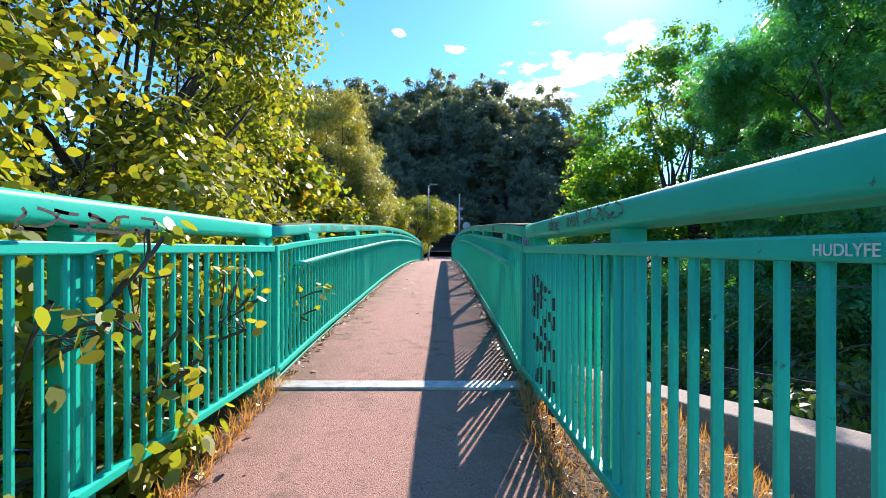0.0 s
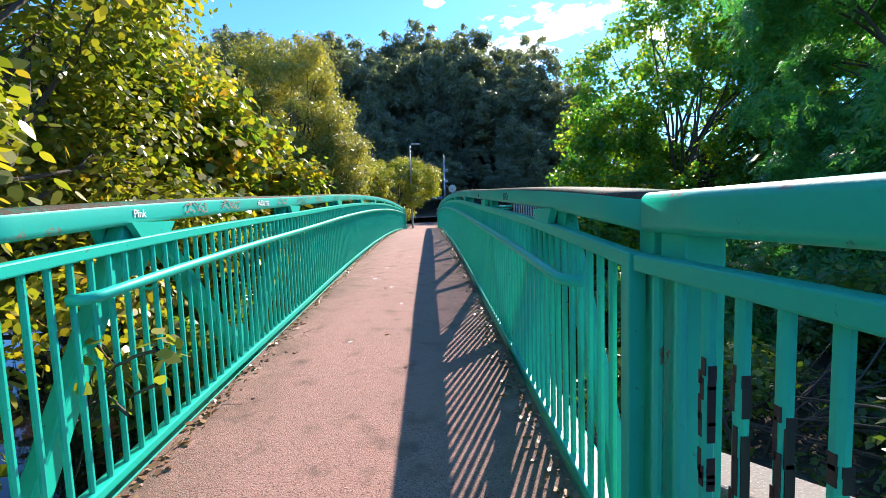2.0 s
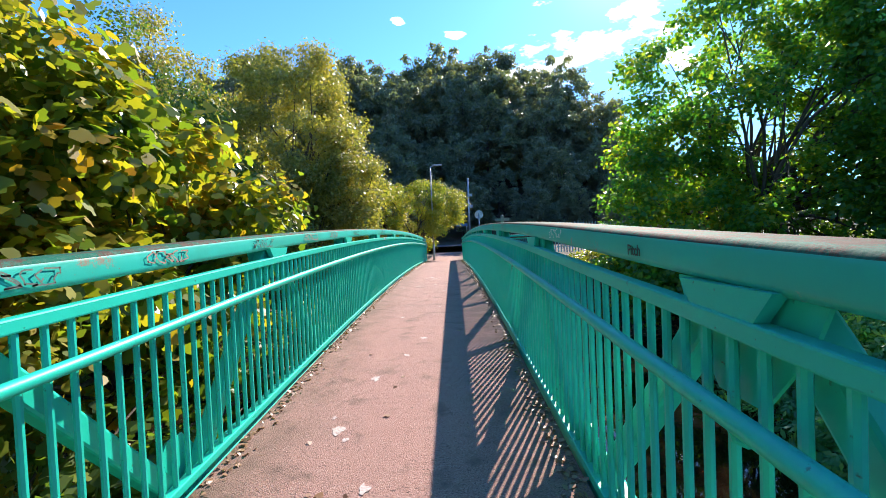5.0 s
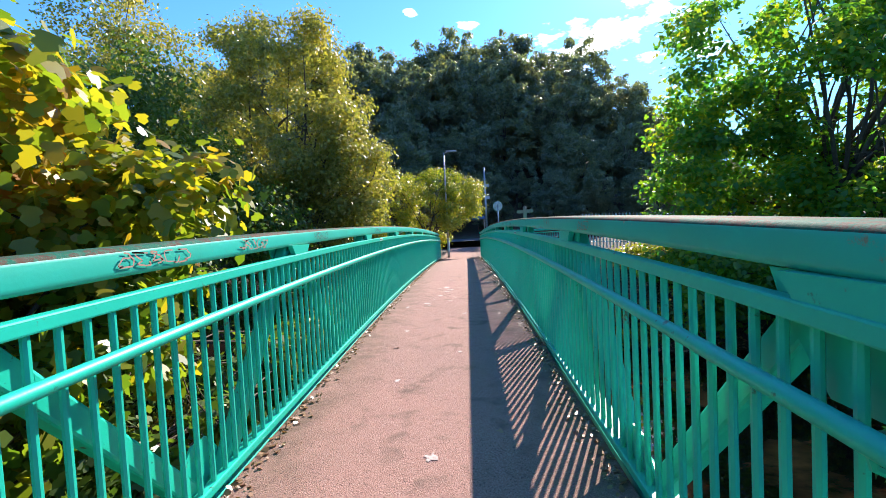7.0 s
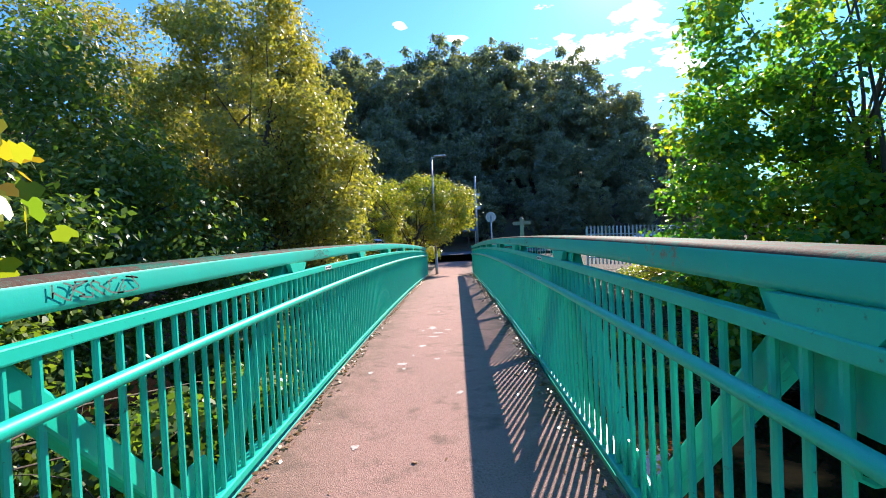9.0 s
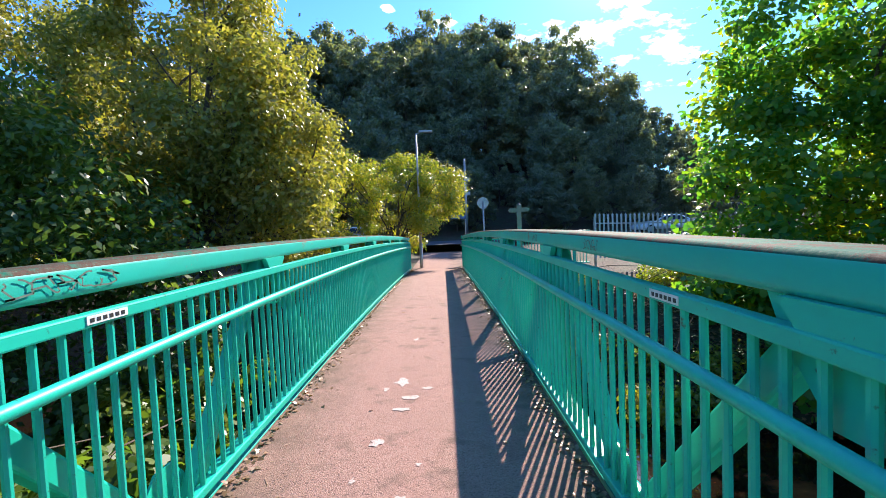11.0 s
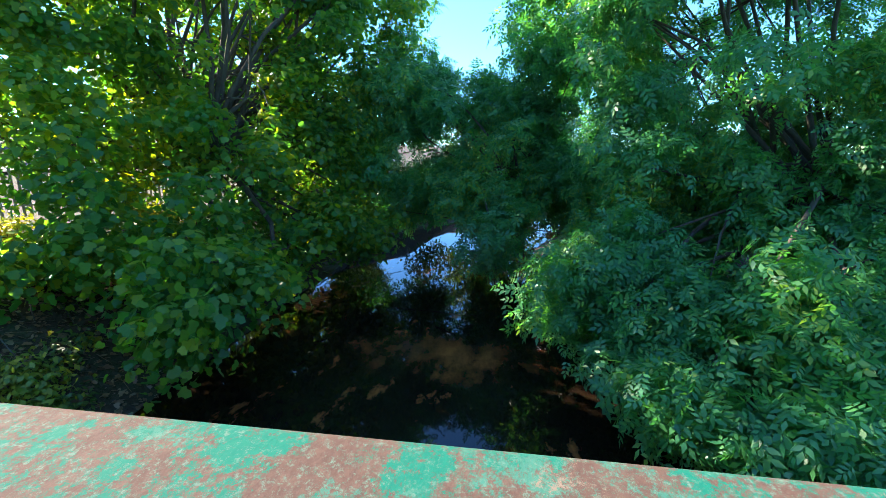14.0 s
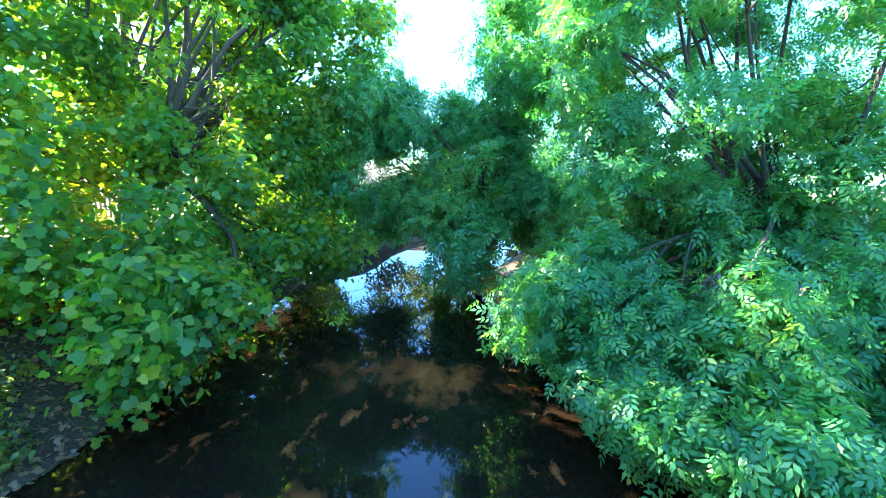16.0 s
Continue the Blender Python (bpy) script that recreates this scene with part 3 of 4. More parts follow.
def leaf_mesh(name, centers, normals, sizes, shapes, fold=0.18, seed=1):
    """One mesh of leaves: each shape of every leaf is a face of its own, a little folded and turned at random."""
    rng = np.random.default_rng(seed)
    n = len(centers)
    z = normals / np.linalg.norm(normals, axis=1, keepdims=True)
    r = rng.normal(size=(n, 3))
    r[:, 2] -= 0.7                      # tips hang
    y = r - z * (r * z).sum(1, keepdims=True)
    y /= np.linalg.norm(y, axis=1, keepdims=True) + 1e-9
    x = np.cross(y, z)
    shapes = shapes if isinstance(shapes[0][0], (tuple, list)) else [shapes]
    flat = np.array([p for sh in shapes for p in sh], dtype=float)
    k = len(flat)
    bend = -fold * np.abs(flat[:, 0]) - 0.22 * flat[:, 1] ** 2
    co = (centers[:, None, :] + sizes[:, None, None] * (flat[None, :, 0, None] * x[:, None, :] + flat[None, :, 1, None] * y[:, None, :] + bend[None, :, None] * z[:, None, :])).reshape(-1, 3)
    counts = np.tile([len(sh) for sh in shapes], n)
    me = bpy.data.meshes.new(name)
    me.vertices.add(n * k)
    me.vertices.foreach_set("co", co.astype(np.float32).ravel())
    me.loops.add(n * k)
    me.loops.foreach_set("vertex_index", np.arange(n * k, dtype=np.int32))
    me.polygons.add(len(counts))
    starts = np.concatenate([[0], np.cumsum(counts)[:-1]]).astype(np.int32)
    me.polygons.foreach_set("loop_start", starts)
    me.update(calc_edges=True)
    me.validate()
    return me


def lumps_of(ellipsoids, n, size, rng, hollow=0.45):
    """Boughs spread through the ellipsoids, most of them near the outside."""
    vol = np.array([a[1][0] * a[1][1] * a[1][2] for a in ellipsoids]) ** 0.75
    pick = rng.choice(len(ellipsoids), n, p=vol / vol.sum())
    d = rng.normal(size=(n, 3))
    d /= np.linalg.norm(d, axis=1, keepdims=True)
    rad = hollow + (1 - hollow) * rng.random(n) ** 0.6
    c = np.array([ellipsoids[i][0] for i in pick], float)
    e = np.array([ellipsoids[i][1] for i in pick], float)
    pos = c + d * rad[:, None] * np.maximum(e - size * 0.6, 0.3)
    r = size * rng.uniform(0.55, 1.25, n)
    return pos, r


def scatter(pos, r, count, rng, flat=0.75):
    """Leaves on the outer shells of the boughs; what lies deep inside another bough is dropped."""
    w = r ** 2
    i = rng.choice(len(pos), count, p=w / w.sum())
    d = rng.normal(size=(count, 3))
    d[:, 2] += 0.25
    d /= np.linalg.norm(d, axis=1, keepdims=True)
    rad = r[i] * (1.0 - 0.55 * rng.random(count) ** 1.6) * (1 + 0.22 * rng.normal(size=count))
    p = pos[i] + d * rad[:, None] * np.array([1, 1, flat])
    nrm = d + np.array([0, 0, 0.8]) + 0.8 * rng.normal(size=(count, 3))
    return p, nrm


def limb(bm, a, b, ra, rb, rng, bend=0.12, sides=7, seg=5):
    a, b = Vector(a), Vector(b)
    d = (b - a)
    off = Vector(rng.normal(size=3)) * d.length * bend
    rings = []
    x = d.orthogonal().normalized()
    y = d.normalized().cross(x)
    for i in range(seg + 1):
        t = i / seg
        c = a + d * t + off * math.sin(math.pi * t)
        rr = ra + (rb - ra) * t
        rings.append([bm.verts.new(c + (x * math.cos(q) + y * math.sin(q)) * rr) for q in (2 * math.pi * j / sides for j in range(sides))])
    for p, q in zip(rings, rings[1:]):
        for j in range(sides):
            bm.faces.new((p[j], p[(j + 1) % sides], q[(j + 1) % sides], q[j]))
    return a + d * 0.6 + off * math.sin(math.pi * 0.6)


def tree(name, base, fork, ellipsoids, nl, lump, count, size, shape, leaf, seed, label, category="tree", trunk_r=0.2, limbs=26, stems=1, hollow=0.45, group="", bark=None):
    rng = np.random.default_rng(seed)
    base = Vector(base)
    t = thing(name, base, label=label, category=category, group=group)
    inv = np.array(base)
    pos, r = lumps_of(ellipsoids, nl, lump, rng, hollow)
    bm = bmesh.new()
    for k in range(stems):
        foot = Vector((0, 0, -0.3)) + Vector((rng.normal() * 0.35, rng.normal() * 0.35, 0)) * (stems > 1)
        top = Vector(fork) - base + Vector((rng.normal(), rng.normal(), 0)) * (0.6 * (stems > 1))
        limb(bm, foot, top, trunk_r, trunk_r * 0.62, rng, 0.04, 10, 6)
        for j in rng.choice(len(pos), min(len(pos), limbs // stems), replace=False):
            q = Vector(pos[j] - inv)
            st = top * rng.uniform(0.7, 1.0)
            mid = limb(bm, st, q, trunk_r * 0.36, 0.012, rng, 0.1, 6, 5)
            for m in range(2):
                j2 = int(np.argsort(((pos - inv - np.array(mid)) ** 2).sum(1))[rng.integers(1, 5)])
                limb(bm, mid, Vector(pos[j2] - inv), trunk_r * 0.15, 0.008, rng, 0.1, 4, 4)
    smooth(part("trunk", bm, bark or BARK, t))
    p, nrm = scatter(pos, r, count, rng)
    sz = size * rng.uniform(0.65, 1.25, count)
    me = leaf_mesh("crown", p - inv, nrm, sz, shape, seed=seed)
    me.materials.append(leaf)
    o = new("crown", me)
    o.parent = t
    return t


# beside the bridge, upstream
tree("hazel_tree", (-4.6, 5.6, -0.6), (-4.4, 5.8, 1.6), [((-4.6, 5.4, 3.2), (2.7, 4.4, 4.2)), ((-4.2, 1.4, 3.0), (2.3, 2.8, 3.8)), ((-3.1, 6.2, 5.6), (1.7, 2.4, 1.9)), ((-3.0, 3.8, 2.5), (1.0, 3.2, 1.5)), ((-4.6, 9.2, 2.4), (1.9, 2.2, 2.9)), ((-3.5, 3.4, 4.7), (1.5, 2.4, 1.8))], 310, 0.66, 95000, 0.092, HAZ, L_HAZEL, 3, "tall hazel with yellowing broad leaves beside the parapet", trunk_r=0.1, stems=4, limbs=60)
tree("sycamore_tree", (-5.0, 13.4, -1.6), (-4.8, 13.3, 0.6), [((-4.9, 13.2, 1.7), (2.6, 3.0, 2.9)), ((-4.9, 10.8, 2.9), (2.0, 2.2, 2.8))], 120, 0.68, 30000, 0.16, SYC2, L_SYC, 5, "young sycamore with turning orange and green leaves", trunk_r=0.1, stems=2, limbs=44)
tree("alder_tree", (-12.0, 22.0, -1.0), (-12, 22, 3), [((-12.0, 22.5, 4.2), (5.0, 5.0, 6.6)), ((-8.6, 19.0, 1.2), (3.5, 3.5, 3.0)), ((-8.0, 24.0, 1.8), (3.4, 3.2, 3.6))], 230, 1.0, 90000, 0.15, DIA, L_GREEN, 7, "dense dark green alder leaning over the river", trunk_r=0.22, stems=2, limbs=50)
tree("willow_tree", (-7.6, 29.2, -0.5), (-7.6, 29, 3.2), [((-7.8, 29.0, 6.2), (4.2, 4.2, 6.6)), ((-5.2, 29.2, 4.0), (2.5, 2.8, 4.4))], 230, 0.8, 100000, 0.15, DIA, L_WILLOW, 9, "pale willow catching the sun with olive leaves", trunk_r=0.22, limbs=46)
tree("alder_tree", (-16.5, 30.0, 0.0), (-16.5, 30, 4), [((-16.8, 31.0, 7.4), (5.2, 4.5, 7.8))], 120, 1.1, 50000, 0.17, DIA, L_WILLOW, 11, "tall thin-topped tree with sunlit olive foliage", trunk_r=0.25, limbs=40)
tree("elder_bush", (-2.6, 36.4, 0.2), (-2.5, 36.3, 1.8), [((-2.3, 36.3, 3.5), (2.0, 1.9, 3.4)), ((-0.3, 36.3, 4.0), (1.5, 1.0, 1.7)), ((-0.95, 34.75, 3.0), (0.75, 0.55, 2.3)), ((-4.8, 34.6, 2.8), (2.4, 2.2, 3.4))], 140, 0.52, 50000, 0.12, DIA, L_BUSH, 13, "sunlit yellowing bush wrapped around the lamp column", "bush", trunk_r=0.08, stems=4, limbs=40)
# downstream
tree("sycamore_tree", (14.6, 28.6, -0.3), (14.4, 28.2, 3.0), [((14.8, 27.8, 8.2), (6.8, 5.0, 7.2)), ((19.6, 24.6, 6.4), (4.2, 3.4, 6.0)), ((7.7, 23.8, -0.4), (2.3, 2.0, 1.5)), ((10.8, 26.4, 1.6), (3.6, 3.2, 3.2)), ((16.8, 25.0, 1.4), (4.2, 2.6, 3.2)), ((11.0, 29.4, 5.2), (3.2, 2.8, 3.8)), ((9.4, 25.0, -0.5), (2.2, 2.0, 1.5)), ((12.4, 24.3, -0.4), (2.6, 1.8, 1.6)), ((15.6, 23.0, 0.2), (2.6, 1.6, 2.0)), ((18.6, 27.6, 9.4), (4.6, 4.0, 4.6)), ((8.4, 28.0, 3.2), (1.8, 1.8, 2.6)), ((7.2, 26.3, 0.2), (1.9, 1.4, 1.1))], 450, 0.85, 82000, 0.185, SYC2, L_MAPLE, 15, "big spreading sycamore overhanging the river, lit through its leaves", trunk_r=0.3, stems=2, limbs=90)
tree("ash_tree", (12.0, 10.8, -1.2), (11.6, 11.0, 2.4), [((12.2, 12.6, 6.2), (5.0, 4.3, 7.0)), ((9.9, 13.4, 0.0), (3.4, 3.2, 2.4)), ((6.9, 13.8, -0.9), (2.4, 3.0, 1.4)), ((9.3, 15.6, -0.4), (2.2, 2.0, 1.7)), ((8.6, 9.8, 1.6), (2.6, 3.0, 2.8)), ((14.0, 13.6, 0.8), (3.4, 3.0, 3.0)), ((13.6, 14.2, 7.4), (3.4, 1.8, 4.2))], 400, 0.75, 50000, 0.38, ash_leaf(), L_ASH, 17, "leafy ash drooping over the water with feathered leaves", trunk_r=0.2, stems=3, limbs=66)
tree("ash_tree", (19.5, 17.0, -1.4), (19.4, 17.4, 2.0), [((19.0, 18.2, 2.2), (4.6, 3.0, 4.2)), ((15.4, 18.3, 0.2), (2.6, 1.7, 2.2)), ((20.5, 22.5, 3.2), (3.8, 3.0, 5.0)), ((19.5, 14.8, 3.2), (3.8, 2.8, 5.0)), ((20.6, 21.8, 6.0), (3.0, 1.8, 3.8)), ((18.5, 16.5, 6.4), (3.2, 1.8, 5.0))], 230, 0.95, 24000, 0.5, ash_leaf(), L_ASH, 19, "shaded bluish-green ash at the bend of the river", trunk_r=0.16, stems=2, limbs=40)

# shoots that poke through the bars
for i, (y, z, n_) in enumerate(((1.15, 0.95, 26), (1.9, 1.15, 30), (2.6, 0.8, 34), (3.2, 1.1, 36), (4.9, 0.85, 34), (2.2, 1.35, 26), (0.7, 0.7, 22))):
    tree("hazel_shoot", (-1.95, y, z - 0.5), (-1.7, y + 0.05, z - 0.1), [((-1.46, y, z + 0.1), (0.16, 0.2, 0.26))], 8, 0.11, n_, 0.085, HAZ, L_HAZEL, 60 + i, "thin hazel shoot with pale leaves between the bars", "shoot", trunk_r=0.006, limbs=5, hollow=0.0, group="hazel shoots")
# undergrowth along the banks
tree("bramble_bush", (-2.9, 2.2, -0.1), (-2.7, 2.3, 0.5), [((-2.3, 1.6, 0.7), (0.95, 2.8, 1.3)), ((-2.4, 4.5, 0.5), (0.8, 0.8, 1.1))], 80, 0.36, 8000, 0.1, HAZ, L_HAZEL, 21, "straggling hazel shoots growing through the railing", "bush", trunk_r=0.03, stems=5, limbs=40, hollow=0.1)
tree("ivy_bank", (-3.6, 9.0, -1.6), (-3.4, 9.2, -0.6), [((-3.1, 9.4, -0.4), (1.4, 3.0, 1.4)), ((-3.2, 14.0, -0.6), (1.5, 3.0, 1.4)), ((-4.0, 18.5, -0.9), (1.8, 3.0, 1.4)), ((-5.5, 23.5, -0.9), (1.8, 3.0, 1.6))], 140, 0.5, 19000, 0.14, SYC2, L_GREEN, 23, "low leafy scrub below the parapet in shade", "bush", trunk_r=0.04, stems=4, limbs=40, hollow=0.1)
tree("bramble_bush", (4.6, 7.6, -1.6), (4.6, 7.8, -0.8), [((4.2, 9.2, -1.3), (2.2, 2.6, 1.1)), ((5.6, 5.2, -0.7), (2.2, 2.8, 1.1)), ((7.5, 9.4, -0.2), (2.4, 2.6, 1.6)), ((7.5, 2.5, 0.2), (2.6, 3.0, 1.8))], 110, 0.5, 24000, 0.13, DIA, L_GREEN, 25, "dark brambles on the shaded river bank", "bush", trunk_r=0.03, stems=5, limbs=40, hollow=0.1)
tree("bramble_bush", (8.0, 28.6, -0.6), (8.0, 28.8, 0.2), [((7.6, 28.8, 0.3), (2.8, 1.6, 1.0)), ((4.0, 30.6, 0.0), (2.4, 1.4, 0.7)), ((12.5, 28.4, 0.2), (3.0, 1.2, 0.9)), ((6.5, 26.6, -1.5), (2.6, 1.4, 0.9)), ((5.2, 25.6, -2.0), (2.2, 1.1, 0.5)), ((2.8, 27.4, -1.6), (1.8, 1.0, 0.5))], 110, 0.42, 20000, 0.13, DIA, L_BUSH, 27, "sunlit brambles along the top of the far bank", "bush", trunk_r=0.03, stems=5, limbs=40, hollow=0.1)
# the clump at (28.5, 28) is added to keep sky out of the river's reflection
tree("bramble_bush", (20.0, 28.0, -0.6), (20, 28, 0.6), [((20, 27.5, 0.6), (4.0, 2.0, 2.4)), ((28.5, 28.0, 2.6), (4.0, 4.0, 4.2)), ((27, 19, 1.0), (3.0, 6.0, 3.4)), ((34, 17, 2.0), (3.0, 8.0, 4.5)), ((21, 11.5, 0.4), (4.5, 4.0, 2.6)), ((15.5, 7.5, 0.4), (4.0, 3.0, 2.4))], 170, 0.9, 42000, 0.22, DIA, L_GREEN, 29, "shaded thicket along the river bend", "bush", trunk_r=0.05, stems=5, limbs=40, hollow=0.1)


tree("bramble_bush", (4.6, 27.6, -1.2), (4.6, 27.6, -0.6), [((5.0, 27.2, -1.2), (2.8, 1.6, 0.7)), ((8.0, 27.2, -1.2), (2.2, 1.6, 0.7)), ((2.6, 28.6, -1.0), (1.8, 1.2, 0.6)), ((6.0, 25.4, -2.0), (2.0, 0.7, 0.3))], 90, 0.4, 12000, 0.12, DIA, L_GREEN, 51, "dark ivy and brambles on the shaded far bank", "bush", trunk_r=0.03, stems=4, limbs=40, hollow=0.1)


# ---- the wooded hill and the trees that close the view ----
def far_tree(seed, h, rx, low, leaf, name="woodland_tree", label="tall dark woodland tree on the far slope, haze painted into its leaves"):
    rng = np.random.default_rng(seed)
    es = [((0, 0, h * 0.62), (rx, rx, h * 0.38)), ((rx * 0.3, -rx * 0.2, h * 0.42), (rx * 0.95, rx * 0.9, h * 0.28)), ((-rx * 0.3, 0.2, h * 0.3), (rx * 0.8, rx * 0.8, h * (0.3 - low)))]
    return tree(name, (0, 0, 0), (0.2, 0.1, h * 0.45), es, 230, h * 0.048, 26000, 0.42, DIA, leaf, seed, label, trunk_r=0.22, limbs=30, group="woodland trees")


FAR = [far_tree(41, 17, 5.4, 0.02, L_HILL_HAZE), far_tree(42, 18, 5.8, 0.02, L_HILL_HAZE), far_tree(43, 15.5, 6.0, 0.0, L_HILL_HAZE), far_tree(44, 18, 5.0, 0.02, L_HILL_HAZE)]
rng = random.Random(5)
MIDGREEN = far_tree(45, 16, 4.6, 0.0, L_GREEN, label="broad green tree closing the view along the bank")
spots = []
for row, (y, n, x0, x1) in enumerate(((57, 24, -42, 46), (65, 19, -40, 40), (73, 16, -38, 36), (81, 15, -40, 34), (91, 14, -40, 32))):
    for i in range(n):
        x = x0 + (x1 - x0) * (i + 0.5 * (row % 2)) / (n - 1) + rng.uniform(-1.4, 1.4)
        side = step(-7, -2, x)
        sc = rng.uniform(0.84, 1.14) * (1.0 - 0.5 * step(16, 32, x)) * ((0.85, 0.95, 1.15, 1.22, 1.28)[row] * (1 - side) + (0.4, 0.62, 1.0, 1.2, 1.3)[row] * side)
        spots.append((x, y + rng.uniform(-1.5, 1.5), sc))
spots += [(-24, 24, 0.6), (-26, 34, 0.8), (-22, 14, 0.55), (-13, 40, 0.5), (-20, 44, 0.7), (-14, 4, 0.5), (-17, -5, 0.6), (-8, -14, 0.6), (2, -20, 0.7), (11, -14, 0.6), (18, -4, 0.6),
          (-1, 96, 1.3), (20, 94, 1.0)]
mids = [(27, 33, 0.62), (37, 30, 0.75), (30, 13, 0.7), (43, 17, 0.36), (36, 3, 0.6), (25, 3, 0.55), (17, 2, 0.5), (46, 36, 0.7), (38, 40, 0.6), (24, -8, 0.6), (11, -6, 0.5), (52, 8, 0.7)]
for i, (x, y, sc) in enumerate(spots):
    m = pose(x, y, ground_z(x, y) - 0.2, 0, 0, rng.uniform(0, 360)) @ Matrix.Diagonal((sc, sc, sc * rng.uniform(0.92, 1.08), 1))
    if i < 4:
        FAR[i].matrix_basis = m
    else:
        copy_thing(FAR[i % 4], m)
MIDGREEN.matrix_basis = pose(*mids[0][:2], ground_z(*mids[0][:2]) - 0.2) @ Matrix.Diagonal((0.62, 0.62, 0.62, 1))
for x, y, sc in mids[1:]:
    copy_thing(MIDGREEN, pose(x, y, ground_z(x, y) - 0.2, 0, 0, rng.uniform(0, 360)) @ Matrix.Diagonal((sc, sc, sc, 1)))


# ---- the far end of the bridge ----
def tube(bm, a, b, ra, rb=None, n=12):
    a, b = Vector(a), Vector(b)
    m = Matrix.Translation((a + b) / 2) @ (b - a).to_track_quat("Z", "Y").to_matrix().to_4x4()
    bmesh.ops.create_cone(bm, cap_ends=True, segments=n, radius1=ra, radius2=ra if rb is None else rb, depth=(b - a).length, matrix=m)


def street_lamp(x, y, top):
    z = ground_z(x, y)
    h = top - z
    t = thing("street_lamp", (x, y, z), label="grey galvanised street lamp with a flat lantern", category="street lamp")
    bm = bmesh.new()
    tube(bm, (0, 0, -0.2), (0, 0, 1.3), 0.075)
    tube(bm, (0, 0, 1.3), (0, 0, h - 0.05), 0.05, 0.035)
    smooth(part("column", bm, STEEL, t))
    bm = bmesh.new()
    tube(bm, (0, 0, h - 0.08), (0.3, -0.05, h), 0.025)
    part("arm", bm, STEEL, t)
    bm = bmesh.new()
    box(bm, (0.12, -0.14, h - 0.03), (0.72, 0.06, h + 0.05), 0.025)
    part("lantern", bm, STEEL, t, "flat grey lantern head")


def round_sign(x, y, zc):
    z = ground_z(x, y)
    t = thing("road_sign", (x, y, z), label="round road sign seen from its grey back on a post", category="road sign")
    bm = bmesh.new()
    tube(bm, (0, 0, -0.2), (0, 0, zc - z + 0.1), 0.038)
    smooth(part("post", bm, STEEL, t))
    bm = bmesh.new()
    tube(bm, (0, 0.05, zc - z), (0, 0.065, zc - z), 0.3, n=32)
    part("disc", bm, STEEL, t)
    for dz in (-0.12, 0.12):
        bm = bmesh.new()
        box(bm, (-0.2, 0.035, zc - z + dz - 0.02), (0.2, 0.05, zc - z + dz + 0.02))
        part("clamp", bm, STEEL, t)


def finger_post(x, y, top):
    z = ground_z(x, y)
    h = top - z
    t = thing("finger_post", (x, y, z), 0, "weathered wooden finger post with two pointing arms", "signpost")
    bm = bmesh.new()
    box(bm, (-0.09, -0.09, -0.2), (0.09, 0.09, h), 0.012)
    tube(bm, (0, 0, h), (0, 0, h + 0.1), 0.127, 0.02, 4)
    part("post", bm, WOODGREY, t)
    for sg, dz in ((-1, 0), (1, 0.02)):
        bm = bmesh.new()
        pts = [(0.09, -0.09), (0.40, -0.09), (0.47, 0.0), (0.40, 0.09), (0.09, 0.09)]
        a = [bm.verts.new((sg * px, -0.025, h - 0.22 + dz + pz)) for px, pz in pts]
        b = [bm.verts.new((sg * px, 0.025, h - 0.22 + dz + pz)) for px, pz in pts]
        bm.faces.new(a)
        bm.faces.new(b[::-1])
        for j in range(5):
            bm.faces.new((a[j], a[(j + 1) % 5], b[(j + 1) % 5], b[j]))
        bmesh.ops.recalc_face_normals(bm, faces=bm.faces)
        part("arm", bm, WOODGREY, t)


def utility_pole(x, y, top):
    z = ground_z(x, y)
    t = thing("utility_pole", (x, y, z), label="slim grey pole with small brackets by the road", category="pole")
    bm = bmesh.new()
    tube(bm, (0, 0, -0.3), (0, 0, top - z), 0.11, 0.08)
    smooth(part("shaft", bm, STEEL, t))
    for h in (0.72, 0.55):
        bm = bmesh.new()
        box(bm, (0.05, -0.06, (top - z) * h), (0.4, 0.06, (top - z) * h + 0.3), 0.02)
        part("bracket_box", bm, STEEL, t)


def name_plate(x, y, zc):
    z = ground_z(x, y)
    t = thing("street_sign", (x, y, z), label="low blue direction plate on a thin post", category="street sign")
    bm = bmesh.new()
    tube(bm, (0.35, 0, -0.2), (0.35, 0, zc - z + 0.1), 0.03)
    part("post", bm, STEEL, t)
    bm = bmesh.new()
    box(bm, (-0.5, -0.04, zc - z - 0.12), (0.42, -0.015, zc - z + 0.12), 0.008)
    part("plate", bm, SIGNBLUE, t)


street_lamp(-1.06, 35.0, 6.52)
round_sign(2.09, 38.4, 3.48)
finger_post(3.29, 34.7, 3.14)
utility_pole(2.02, 52.6, 7.9)
name_plate(1.0, 42.5, 2.9)


